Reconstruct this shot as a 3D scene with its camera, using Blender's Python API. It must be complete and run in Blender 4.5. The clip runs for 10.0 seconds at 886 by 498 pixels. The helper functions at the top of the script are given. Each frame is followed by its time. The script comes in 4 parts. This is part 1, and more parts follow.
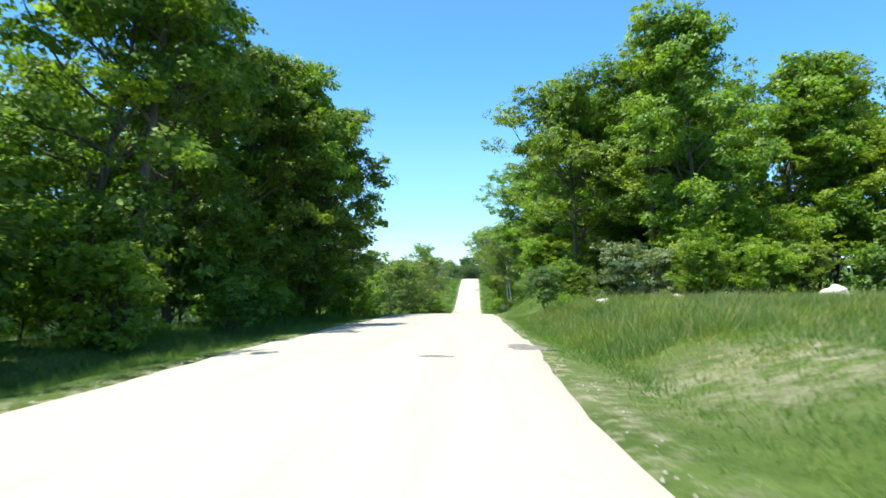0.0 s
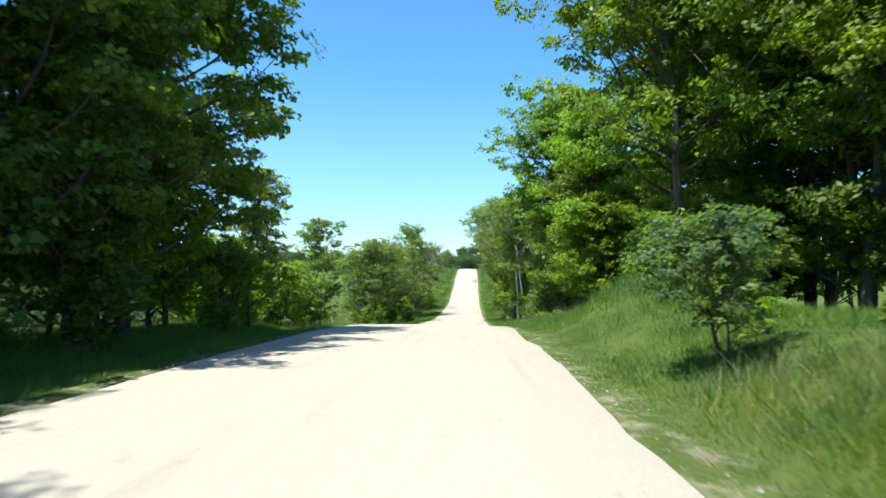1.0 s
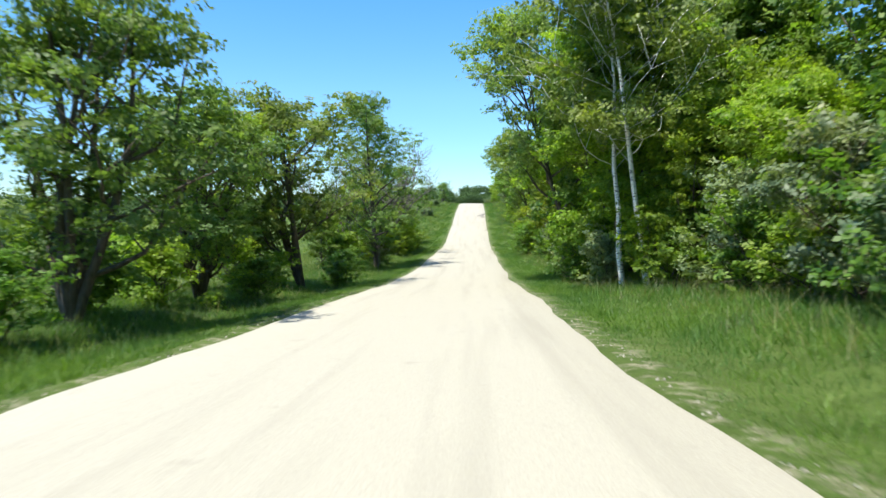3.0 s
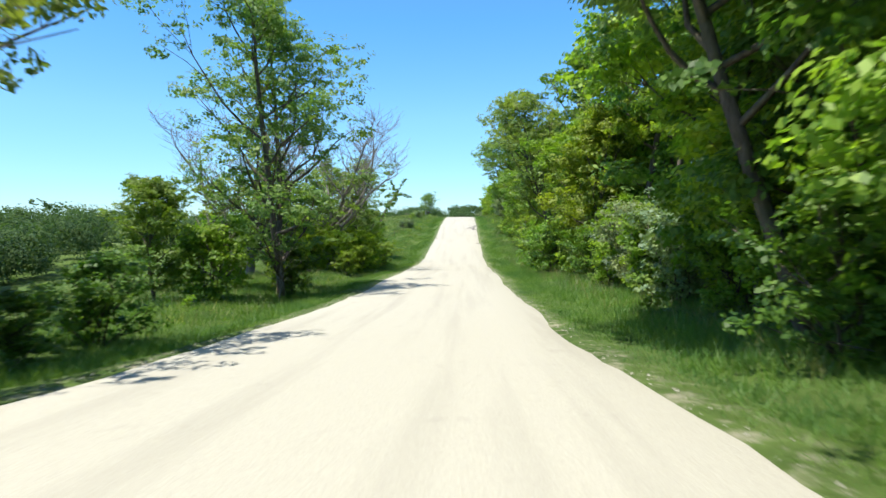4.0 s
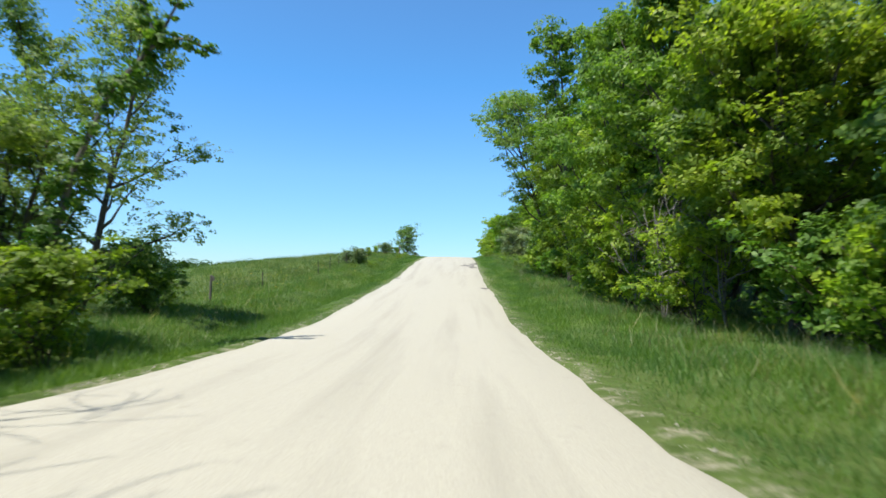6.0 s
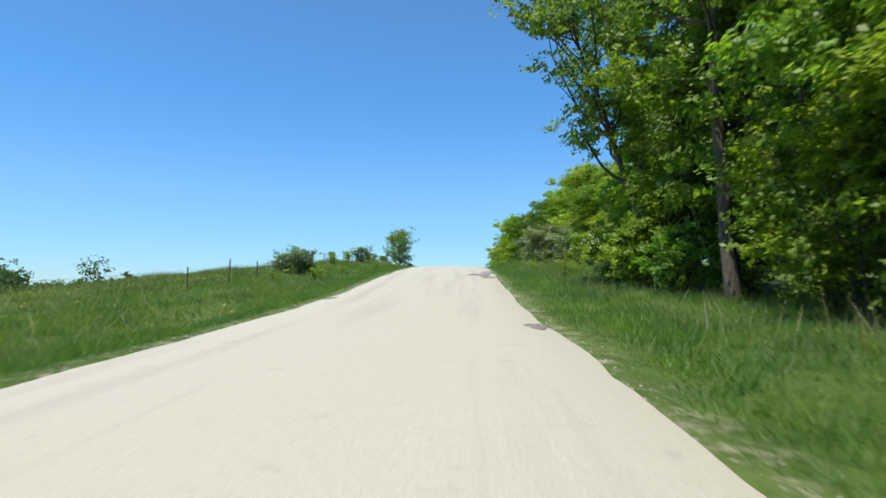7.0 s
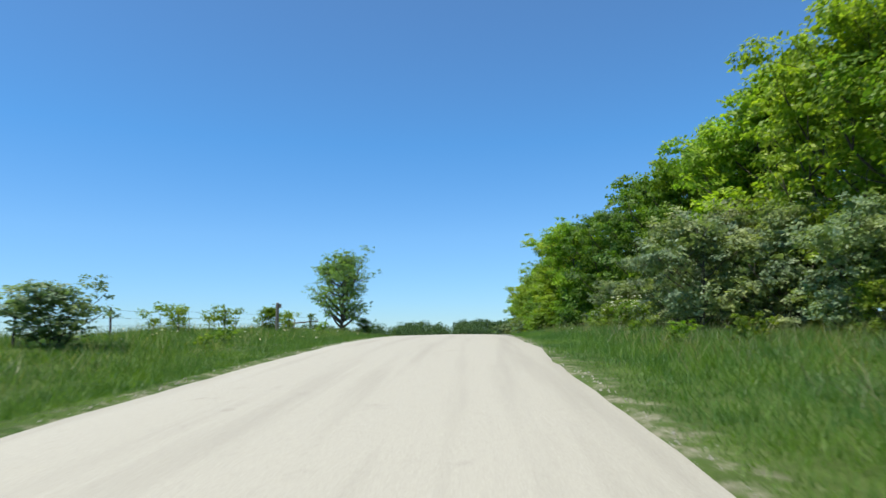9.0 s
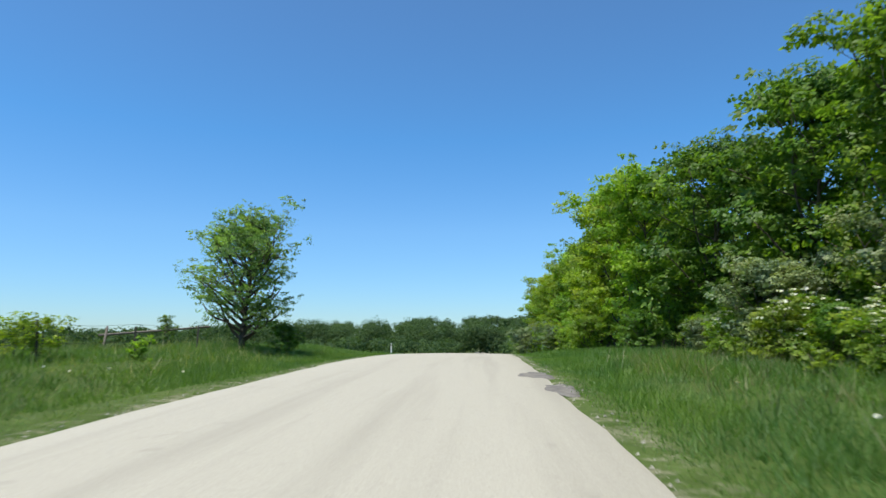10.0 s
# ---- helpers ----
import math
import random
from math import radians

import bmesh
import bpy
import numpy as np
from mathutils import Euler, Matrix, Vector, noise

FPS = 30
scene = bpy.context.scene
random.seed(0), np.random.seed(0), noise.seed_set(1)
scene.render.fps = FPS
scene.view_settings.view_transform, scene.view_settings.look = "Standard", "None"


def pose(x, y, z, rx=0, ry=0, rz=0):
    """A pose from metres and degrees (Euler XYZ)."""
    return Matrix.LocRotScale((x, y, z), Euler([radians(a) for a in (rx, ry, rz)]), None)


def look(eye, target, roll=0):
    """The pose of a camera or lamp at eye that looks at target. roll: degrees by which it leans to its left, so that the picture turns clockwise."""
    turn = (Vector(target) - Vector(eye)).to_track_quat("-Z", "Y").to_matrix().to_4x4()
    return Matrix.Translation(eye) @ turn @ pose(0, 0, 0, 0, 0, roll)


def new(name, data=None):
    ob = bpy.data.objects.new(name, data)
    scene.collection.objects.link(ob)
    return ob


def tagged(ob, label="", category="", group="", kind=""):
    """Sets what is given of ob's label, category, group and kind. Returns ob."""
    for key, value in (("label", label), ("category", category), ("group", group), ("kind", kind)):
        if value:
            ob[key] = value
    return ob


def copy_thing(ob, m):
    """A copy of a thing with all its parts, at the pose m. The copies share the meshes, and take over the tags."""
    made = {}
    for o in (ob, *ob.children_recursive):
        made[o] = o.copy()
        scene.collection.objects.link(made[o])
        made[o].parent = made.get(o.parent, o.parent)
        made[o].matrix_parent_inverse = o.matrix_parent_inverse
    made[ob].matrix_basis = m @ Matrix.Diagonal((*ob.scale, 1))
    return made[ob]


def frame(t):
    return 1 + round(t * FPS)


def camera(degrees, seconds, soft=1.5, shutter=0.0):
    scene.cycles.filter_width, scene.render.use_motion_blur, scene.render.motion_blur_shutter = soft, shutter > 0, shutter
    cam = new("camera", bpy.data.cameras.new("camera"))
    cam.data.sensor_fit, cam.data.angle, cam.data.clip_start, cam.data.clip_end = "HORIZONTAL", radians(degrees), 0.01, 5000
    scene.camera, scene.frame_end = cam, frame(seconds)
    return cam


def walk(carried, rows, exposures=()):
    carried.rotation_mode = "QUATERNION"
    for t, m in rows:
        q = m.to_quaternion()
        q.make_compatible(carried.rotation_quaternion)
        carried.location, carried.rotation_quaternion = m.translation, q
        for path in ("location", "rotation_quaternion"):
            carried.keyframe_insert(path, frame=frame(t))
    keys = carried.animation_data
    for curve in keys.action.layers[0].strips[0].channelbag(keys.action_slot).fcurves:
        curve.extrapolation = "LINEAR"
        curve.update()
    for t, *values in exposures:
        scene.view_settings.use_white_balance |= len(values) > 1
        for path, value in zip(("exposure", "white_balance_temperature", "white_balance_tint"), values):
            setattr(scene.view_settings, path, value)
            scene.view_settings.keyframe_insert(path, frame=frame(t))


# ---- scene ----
# A straight country road seen from a car: downhill between woods, through a dip, up to a crest.
cam = camera(70.0, 10.0, soft=1.5, shutter=0.12)
PATH = [
    (0.0, pose(1.633, -0.000, 5.398, 91.50, 0.18, 2.91)),
    (0.5, pose(1.512, 9.313, 5.064, 91.01, 0.36, 2.75)),
    (1.0, pose(1.384, 18.591, 4.681, 90.67, -0.60, 2.66)),
    (1.5, pose(1.315, 27.882, 4.211, 90.33, 0.05, 2.50)),
    (2.0, pose(1.397, 37.343, 3.669, 88.44, 1.17, 2.26)),
    (2.5, pose(1.263, 46.969, 2.712, 88.79, 0.68, 3.16)),
    (3.0, pose(1.020, 56.785, 1.607, 85.59, 0.37, 2.95)),
    (4.5, pose(1.055, 87.041, -1.053, 89.04, 0.28, 1.67)),
    (5.0, pose(1.104, 97.353, -1.614, 90.23, 0.11, 1.47)),
    (6.5, pose(1.172, 128.888, -2.548, 93.62, -1.46, 1.40)),
    (7.0, pose(1.261, 139.532, -2.335, 94.31, -0.38, 2.06)),
    (7.5, pose(1.270, 150.071, -1.745, 95.87, -1.12, 2.61)),
    (8.0, pose(1.339, 160.252, -1.058, 96.75, -0.09, 2.76)),
    (8.5, pose(1.309, 170.004, -0.228, 98.15, 0.20, 2.92)),
    (9.0, pose(1.298, 179.455, 0.490, 98.15, 0.77, 2.94)),
    (9.5, pose(1.340, 188.379, 1.079, 97.81, 0.33, 2.89)),
    (10.0, pose(1.545, 197.049, 1.503, 97.72, -0.01, 3.85)),
]
walk(cam, PATH, [(0.0, 1.05), (1.0, 0.90), (2.5, 0.84), (5.2, 0.74), (6.5, 0.47), (8.0, 0.35), (10.0, 0.28)])

# ---- sky and sun ----
SUN_EL, SUN_AZ = radians(69), radians(-128)      # azimuth from +y, towards +x
world = bpy.data.worlds.new("sky")
scene.world = world
world.use_nodes = True
wn = world.node_tree.nodes
sky = wn.new("ShaderNodeTexSky")
sky.sky_type = "NISHITA"
sky.sun_disc = False
sky.sun_elevation = SUN_EL
sky.sun_rotation = SUN_AZ
sky.altitude = 250.0
sky.air_density = 1.0
sky.dust_density = 0.05
sky.ozone_density = 3.0
wn["Background"].inputs["Strength"].default_value = 0.122
tint = wn.new("ShaderNodeMix")
tint.data_type, tint.blend_type = "RGBA", "MULTIPLY"
tint.inputs[0].default_value = 1.0
axis = wn.new("ShaderNodeTexCoord")
height = wn.new("ShaderNodeSeparateXYZ")
clear = wn.new("ShaderNodeValToRGB")
ramp = clear.color_ramp.elements
for stop, (at, colour) in zip((ramp[0], ramp[1], ramp.new(0.2), ramp.new(0.4)),
                              ((0.0, (0.47, 0.68, 0.93)), (0.55, (0.29, 0.97, 1.62)), (0.16, (0.56, 0.86, 1.09)), (0.30, (0.46, 0.90, 1.17)))):
    stop.position, stop.color = at, (*colour, 1)
world.node_tree.links.new(axis.outputs["Generated"], height.inputs[0])
world.node_tree.links.new(height.outputs["Z"], clear.inputs["Fac"])
world.node_tree.links.new(clear.outputs["Color"], tint.inputs[7])
world.node_tree.links.new(sky.outputs[0], tint.inputs[6])
world.node_tree.links.new(tint.outputs[2], wn["Background"].inputs["Color"])
sun = new("sun", bpy.data.lights.new("sun", "SUN"))
sun.data.energy = 5.0
sun.data.angle = radians(0.5)
sun.data.color = (1.0, 0.95, 0.86)
to_sun = Vector((math.sin(SUN_AZ) * math.cos(SUN_EL), math.cos(SUN_AZ) * math.cos(SUN_EL), math.sin(SUN_EL)))
sun.matrix_world = look(to_sun * 100, (0, 0, 0))


# ---- materials ----
class Nodes:
    """A short way to wire a material."""

    def __init__(self, name):
        self.mat = bpy.data.materials.new(name)
        self.mat.use_nodes = True
        self.t = self.mat.node_tree
        self.bsdf = self.t.nodes["Principled BSDF"]
        self.out = self.t.nodes["Material Output"]

    def add(self, kind, **sets):
        n = self.t.nodes.new(kind)
        for k, v in sets.items():
            n.inputs[k.replace("_", " ")].default_value = v
        return n

    def link(self, a, b):
        self.t.links.new(a, b)

    def coords(self):
        return self.t.nodes.new("ShaderNodeTexCoord").outputs["Object"]

    def world_pos(self):
        return self.t.nodes.new("ShaderNodeNewGeometry").outputs["Position"]

    def noise(self, vec, scale, detail=4.0, rough=0.55, stretch=None):
        if stretch:
            m = self.t.nodes.new("ShaderNodeMapping")
            m.inputs["Scale"].default_value = stretch
            self.link(vec, m.inputs["Vector"])
            vec = m.outputs["Vector"]
        n = self.add("ShaderNodeTexNoise", Scale=scale, Detail=detail, Roughness=rough)
        self.link(vec, n.inputs["Vector"])
        return n.outputs["Fac"]

    def ramp(self, fac, stops):
        n = self.t.nodes.new("ShaderNodeValToRGB")
        el = n.color_ramp.elements
        while len(el) < len(stops):
            el.new(0.5)
        for e, (p, c) in zip(el, stops):
            e.position = p
            e.color = (*c, 1) if not isinstance(c, (int, float)) else (c, c, c, 1)
        self.link(fac, n.inputs["Fac"])
        return n.outputs["Color"]

    def mix(self, fac, a, b, how="MIX"):
        n = self.t.nodes.new("ShaderNodeMix")
        n.data_type, n.blend_type = "RGBA", how
        for v, s in ((fac, n.inputs[0]), (a, n.inputs[6]), (b, n.inputs[7])):
            if isinstance(v, bpy.types.NodeSocket):
                self.link(v, s)
            elif isinstance(v, (int, float)):
                s.default_value = v if s == n.inputs[0] else (v, v, v, 1)
            else:
                s.default_value = (*v, 1)
        return n.outputs[2]

    def bump(self, height, strength, distance):
        n = self.add("ShaderNodeBump", Strength=strength, Distance=distance)
        self.link(height, n.inputs["Height"])
        self.link(n.outputs["Normal"], self.bsdf.inputs["Normal"])

    def finish(self, color, rough, spec=0.3):
        for v, s in ((color, self.bsdf.inputs["Base Color"]), (rough, self.bsdf.inputs["Roughness"])):
            if isinstance(v, bpy.types.NodeSocket):
                self.link(v, s)
            else:
                s.default_value = v if isinstance(v, (int, float)) else (*v, 1)
        self.bsdf.inputs["Specular IOR Level"].default_value = spec
        return self.mat


def leaf_material(name, dark, light, glow=0.45, rough=0.5):
    """Leaves: tint by leaf and by plant, some light through the blade."""
    m = Nodes(name)
    geo = m.t.nodes.new("ShaderNodeNewGeometry")
    info = m.t.nodes.new("ShaderNodeObjectInfo")
    col = m.mix(geo.outputs["Random Per Island"], dark, light)
    clump = m.ramp(m.noise(m.coords(), 0.7, 2.0), [(0.38, 0.0), (0.62, 1.0)])
    col = m.mix(clump, m.mix(1.0, col, (0.80, 0.86, 1.0), "MULTIPLY"), m.mix(1.0, col, (1.22, 1.12, 0.88), "MULTIPLY"))
    hue = m.t.nodes.new("ShaderNodeHueSaturation")
    shift = m.t.nodes.new("ShaderNodeMapRange")
    shift.inputs["To Min"].default_value, shift.inputs["To Max"].default_value = 0.482, 0.512
    m.link(info.outputs["Random"], shift.inputs["Value"])
    m.link(shift.outputs["Result"], hue.inputs["Hue"])
    val = m.t.nodes.new("ShaderNodeMapRange")
    val.inputs["To Min"].default_value, val.inputs["To Max"].default_value = 0.8, 1.2
    mul = m.t.nodes.new("ShaderNodeMath")
    mul.operation = "MULTIPLY"
    mul.inputs[1].default_value = 7.31
    frac = m.t.nodes.new("ShaderNodeMath")
    frac.operation = "FRACT"
    m.link(info.outputs["Random"], mul.inputs[0])
    m.link(mul.outputs[0], frac.inputs[0])
    m.link(frac.outputs[0], val.inputs["Value"])
    m.link(val.outputs["Result"], hue.inputs["Value"])
    m.link(col, hue.inputs["Color"])
    m.finish(hue.outputs["Color"], rough, 0.35)
    tr = m.t.nodes.new("ShaderNodeBsdfTranslucent")
    warm = m.mix(1.0, hue.outputs["Color"], (1.25, 1.35, 0.55), "MULTIPLY")
    m.link(warm, tr.inputs["Color"])
    sh = m.t.nodes.new("ShaderNodeMixShader")
    sh.inputs["Fac"].default_value = glow
    m.link(m.bsdf.outputs[0], sh.inputs[1])
    m.link(tr.outputs[0], sh.inputs[2])
    m.link(sh.outputs[0], m.out.inputs["Surface"])
    return m.mat


def bark_material(name, dark, light, scale=9.0):
    m = Nodes(name)
    p = m.coords()
    n = m.noise(p, scale, 6, 0.65, (1, 1, 0.25))
    big = m.noise(p, 0.9, 3)
    c = m.mix(m.ramp(n, [(0.3, 0.0), (0.7, 1.0)]), dark, light)
    c = m.mix(m.ramp(big, [(0.45, 0.0), (0.7, 0.55)]), c, (0.10, 0.105, 0.06))
    m.bump(n, 0.7, 0.03)
    return m.finish(c, 0.9, 0.2)


def birch_material():
    m = Nodes("birch_bark")
    p = m.coords()
    n = m.noise(p, 7.0, 4, 0.6, (1, 1, 4.0))
    c = m.mix(m.ramp(n, [(0.54, 0.0), (0.62, 1.0)]), (0.78, 0.76, 0.70), (0.08, 0.07, 0.06))
    m.bump(n, 0.4, 0.01)
    return m.finish(c, 0.75, 0.2)


def ground_material():
    m = Nodes("meadow_ground")
    p = m.world_pos()
    fine = m.noise(p, 5.0, 6, 0.7)
    tuft = m.noise(p, 0.9, 5, 0.6)
    broad = m.noise(p, 0.06, 4, 0.6)
    g = m.mix(m.ramp(tuft, [(0.35, 0.0), (0.65, 1.0)]), (0.050, 0.092, 0.018), (0.098, 0.152, 0.036))
    g = m.mix(m.ramp(broad, [(0.45, 0.0), (0.65, 0.6)]), g, (0.118, 0.158, 0.044))
    g = m.mix(m.ramp(m.noise(p, 0.22, 5, 0.65), [(0.5, 0.0), (0.7, 0.5)]), g, (0.075, 0.118, 0.030))
    g = m.mix(m.ramp(fine, [(0.3, 0.35), (0.6, 0.0)]), g, (0.030, 0.045, 0.012))
    # sandy gravel on the trampled pull-off and in strips beside the road
    spot = m.t.nodes.new("ShaderNodeMapping")
    spot.vector_type = "TEXTURE"
    spot.inputs["Location"].default_value = (7.8, 7.2, 3.5)
    spot.inputs["Scale"].default_value = (6.0, 2.7, 50.0)
    m.link(p, spot.inputs["Vector"])
    reach = m.t.nodes.new("ShaderNodeVectorMath")
    reach.operation = "LENGTH"
    m.link(spot.outputs["Vector"], reach.inputs[0])
    near_it = m.ramp(reach.outputs["Value"], [(0.55, 1.0), (1.0, 0.0)])
    worn = m.ramp(m.noise(p, 2.1, 6, 0.75), [(0.42, 0.0), (0.66, 0.75)])
    part_x = m.t.nodes.new("ShaderNodeSeparateXYZ")
    m.link(p, part_x.inputs[0])
    off = m.t.nodes.new("ShaderNodeMath")
    off.operation = "ABSOLUTE"
    m.link(part_x.outputs["X"], off.inputs[0])
    tenth = m.t.nodes.new("ShaderNodeMath")
    tenth.operation = "MULTIPLY"
    tenth.inputs[1].default_value = 0.1
    m.link(off.outputs[0], tenth.inputs[0])
    edge = m.ramp(tenth.outputs[0], [(0.288, 1.0), (0.345, 0.0)])
    crumbs = m.ramp(m.noise(p, 2.4, 6, 0.75), [(0.49, 0.0), (0.66, 0.7)])
    sand = m.mix(m.noise(p, 22.0, 4, 0.7), (0.26, 0.225, 0.16), (0.52, 0.475, 0.37))
    g = m.mix(m.mix(1.0, near_it, worn, "MULTIPLY"), g, sand)
    g = m.mix(m.mix(1.0, edge, crumbs, "MULTIPLY"), g, sand)
    # far hills are under forest
    sep = m.t.nodes.new("ShaderNodeVectorMath")
    sep.operation = "DISTANCE"
    sep.inputs[1].default_value = (0, 100, 0)
    m.link(p, sep.inputs[0])
    rng_node = m.t.nodes.new("ShaderNodeMapRange")
    rng_node.inputs["From Min"].default_value, rng_node.inputs["From Max"].default_value = 380, 430
    m.link(sep.outputs["Value"], rng_node.inputs["Value"])
    crowns = m.noise(p, 0.14, 5, 0.7)
    wood = m.mix(m.ramp(crowns, [(0.35, 0.0), (0.65, 1.0)]), (0.022, 0.052, 0.012), (0.060, 0.115, 0.026))
    g = m.mix(rng_node.outputs["Result"], g, wood)
    m.bump(m.mix(0.5, fine, tuft), 0.9, 0.25)
    return m.finish(g, 0.9, 0.1)


def road_material():
    """Bleached chip seal: pale stone, faint wheel tracks, darker binder showing through."""
    m = Nodes("chip_seal")
    p = m.world_pos()
    grit = m.noise(p, 60.0, 3, 0.7)
    mottle = m.noise(p, 2.2, 5, 0.65)
    streak = m.noise(p, 0.55, 4, 0.6, (3.0, 0.12, 1.0))
    c = m.mix(m.ramp(grit, [(0.3, 0.0), (0.7, 1.0)]), (0.312, 0.298, 0.243), (0.437, 0.418, 0.344))
    c = m.mix(m.ramp(streak, [(0.50, 0.0), (0.72, 0.42)]), c, (0.240, 0.226, 0.184))
    c = m.mix(m.ramp(mottle, [(0.62, 0.0), (0.75, 0.35)]), c, (0.20, 0.189, 0.158))
    m.bump(grit, 0.35, 0.01)
    return m.finish(c, 0.88, 0.2)


def plain(name, a, b, scale=6.0, rough=0.85, metal=0.0, bump=0.3):
    m = Nodes(name)
    n = m.noise(m.coords(), scale, 5, 0.65)
    m.bump(n, bump, 0.02)
    m.bsdf.inputs["Metallic"].default_value = metal
    return m.finish(m.mix(m.ramp(n, [(0.3, 0.0), (0.7, 1.0)]), a, b), rough, 0.25)


GROUND = ground_material()
ROAD = road_material()
BARK = bark_material("grey_bark", (0.045, 0.036, 0.028), (0.15, 0.125, 0.10))
DEADBARK = bark_material("dead_bark", (0.095, 0.085, 0.075), (0.26, 0.24, 0.215))
BIRCH = birch_material()
LEAF_OAK = leaf_material("oak_leaf", (0.074, 0.156, 0.022), (0.192, 0.318, 0.052), 0.48)
LEAF_LIGHT = leaf_material("ash_leaf", (0.130, 0.228, 0.020), (0.286, 0.410, 0.052), 0.54)
LEAF_GREY = leaf_material("olive_leaf", (0.128, 0.192, 0.088), (0.25, 0.33, 0.17), 0.4)
LEAF_SOFT = leaf_material("soft_leaf", (0.105, 0.178, 0.040), (0.228, 0.325, 0.090), 0.5)
LEAF_BLUE = leaf_material("hawthorn_leaf", (0.100, 0.185, 0.062), (0.225, 0.345, 0.130), 0.6)
LEAF_FAR = leaf_material("far_leaf", (0.036, 0.082, 0.030), (0.076, 0.142, 0.054), 0.38, 0.9)
SEED = leaf_material("seed_grass", (0.17, 0.20, 0.07), (0.33, 0.33, 0.16), 0.4)
GRASS = leaf_material("grass_blade", (0.068, 0.146, 0.022), (0.166, 0.272, 0.062), 0.45)
PATCH = plain("old_asphalt", (0.095, 0.090, 0.082), (0.23, 0.215, 0.185), 5.0, 0.9, 0, 0.5)
STONE = plain("pale_stone", (0.40, 0.38, 0.34), (0.66, 0.64, 0.60), 3.0, 0.85, 0, 0.6)
OLDWOOD = plain("weathered_wood", (0.12, 0.10, 0.085), (0.27, 0.24, 0.205), 12.0, 0.9, 0, 0.5)
WEATHERED = plain("weathered_pale_wood", (0.38, 0.36, 0.32), (0.58, 0.56, 0.52), 10.0, 0.85, 0, 0.4)
STEEL = plain("rusty_steel", (0.06, 0.055, 0.05), (0.13, 0.11, 0.09), 20.0, 0.7, 0.4, 0.2)
WHITE = plain("white_paint", (0.62, 0.62, 0.60), (0.80, 0.80, 0.78), 8.0, 0.6, 0, 0.1)
YELLOW = leaf_material("yellow_petal", (0.50, 0.40, 0.04), (0.68, 0.58, 0.10), 0.25)
PETAL = leaf_material("white_petal", (0.62, 0.62, 0.50), (0.82, 0.82, 0.74), 0.25)


# ---- the lie of the land ----
KNOTS = np.array([4.68, 4.18, 3.75, 3.17, 2.48, 1.24, -0.09, -1.09, -2.12, -2.78, -3.12, -3.55, -3.68, -3.11, -2.37, -1.36, -0.47, 0.24, 0.61, 0.72, 0.52, 0.02, -0.60, -1.25, -1.90, -2.50, -3.00, -3.40, -3.70])


def road_z(y):
    """Height of the road's middle along y."""
    y = np.asarray(y, float)
    u = (y + 10.0) / 12.0
    i = np.clip(np.floor(u).astype(int), 0, len(KNOTS) - 2)
    f = np.clip(u - i, -1.0, 1.0)
    last = len(KNOTS) - 1
    p0, p1, p2, p3 = (KNOTS[np.clip(i + k, 0, last)] for k in (-1, 0, 1, 2))
    z = 0.5 * (2 * p1 + (p2 - p0) * f + (2 * p0 - 5 * p1 + 4 * p2 - p3) * f * f + (3 * p1 - p0 - 3 * p2 + p3) * f ** 3)
    z = np.where(y < -10, KNOTS[0] - 0.03 * np.maximum(y + 10, -60), z)
    far = KNOTS[-1] - 0.012 * np.clip(y - 326, 0, 150)
    return np.where(y > 326, far, z)


def smooth(a, b, v):
    """An eased step from 0 at a to 1 at b."""
    u = np.clip((v - a) / (b - a), 0, 1)
    return u * u * (3 - 2 * u)


def land(x, y):
    """Height of the ground: verges, ditch, the valley on one side, hills far off."""
    x, y = np.asarray(x, float), np.asarray(y, float)
    z = road_z(y)
    a, b = np.maximum(-x - 2.9, 0), np.maximum(x - 2.9, 0)
    wide = smooth(0.0, 1.2, a + b)
    crest = smooth(168, 196, y) * smooth(275, 235, y)
    z = z - 0.10 * wide - 0.28 * np.exp(-((a - 2.2) / 1.1) ** 2) * (a > 0) * (1 - crest) + 0.42 * crest * smooth(1.0, 5.0, a) * smooth(18.0, 7.0, a)
    z = z + 1.05 * np.exp(-((x - 4.9) / 1.25) ** 2 - ((y - 33.6) / 1.9) ** 2)
    z = z + (0.25 + 0.55 * smooth(82, 48, y)) * smooth(0.5, 3.6, b) - 0.4 * smooth(16, 10, y) * smooth(1.5, 5.5, b) + 1.2 * smooth(9, 40, b)
    low = -9.0 + 6.6 * smooth(125, 245, y) - 0.6 * smooth(260, 400, y)
    k = smooth(4.0, 60.0, a)
    z = z * (1 - k) + np.minimum(low, z) * k
    roll = 0.35 * np.sin(x * 0.11 + y * 0.05) + 0.25 * np.sin(y * 0.13 - x * 0.07)
    z = z + roll * smooth(8, 30, a + b)
    ring = np.hypot(x, y - 100)
    ahead = np.exp(-((x - 20) / 230) ** 2) * (y > 100)
    z = z + ahead * (11.5 * smooth(330, 600, ring) + 2.0 * smooth(330, 600, ring) * np.sin(x * 0.021 + 1.0)) - 3.0 * smooth(300, 800, ring)
    return z


def ground_at(x, y):
    return float(land(x, y))


def mesh_from(name, verts, faces, material, smooth_shade=False):
    me = bpy.data.meshes.new(name)
    me.from_pydata([tuple(v) for v in verts], [], [tuple(f) for f in faces])
    if smooth_shade:
        me.shade_smooth()
    me.materials.append(material)
    return me


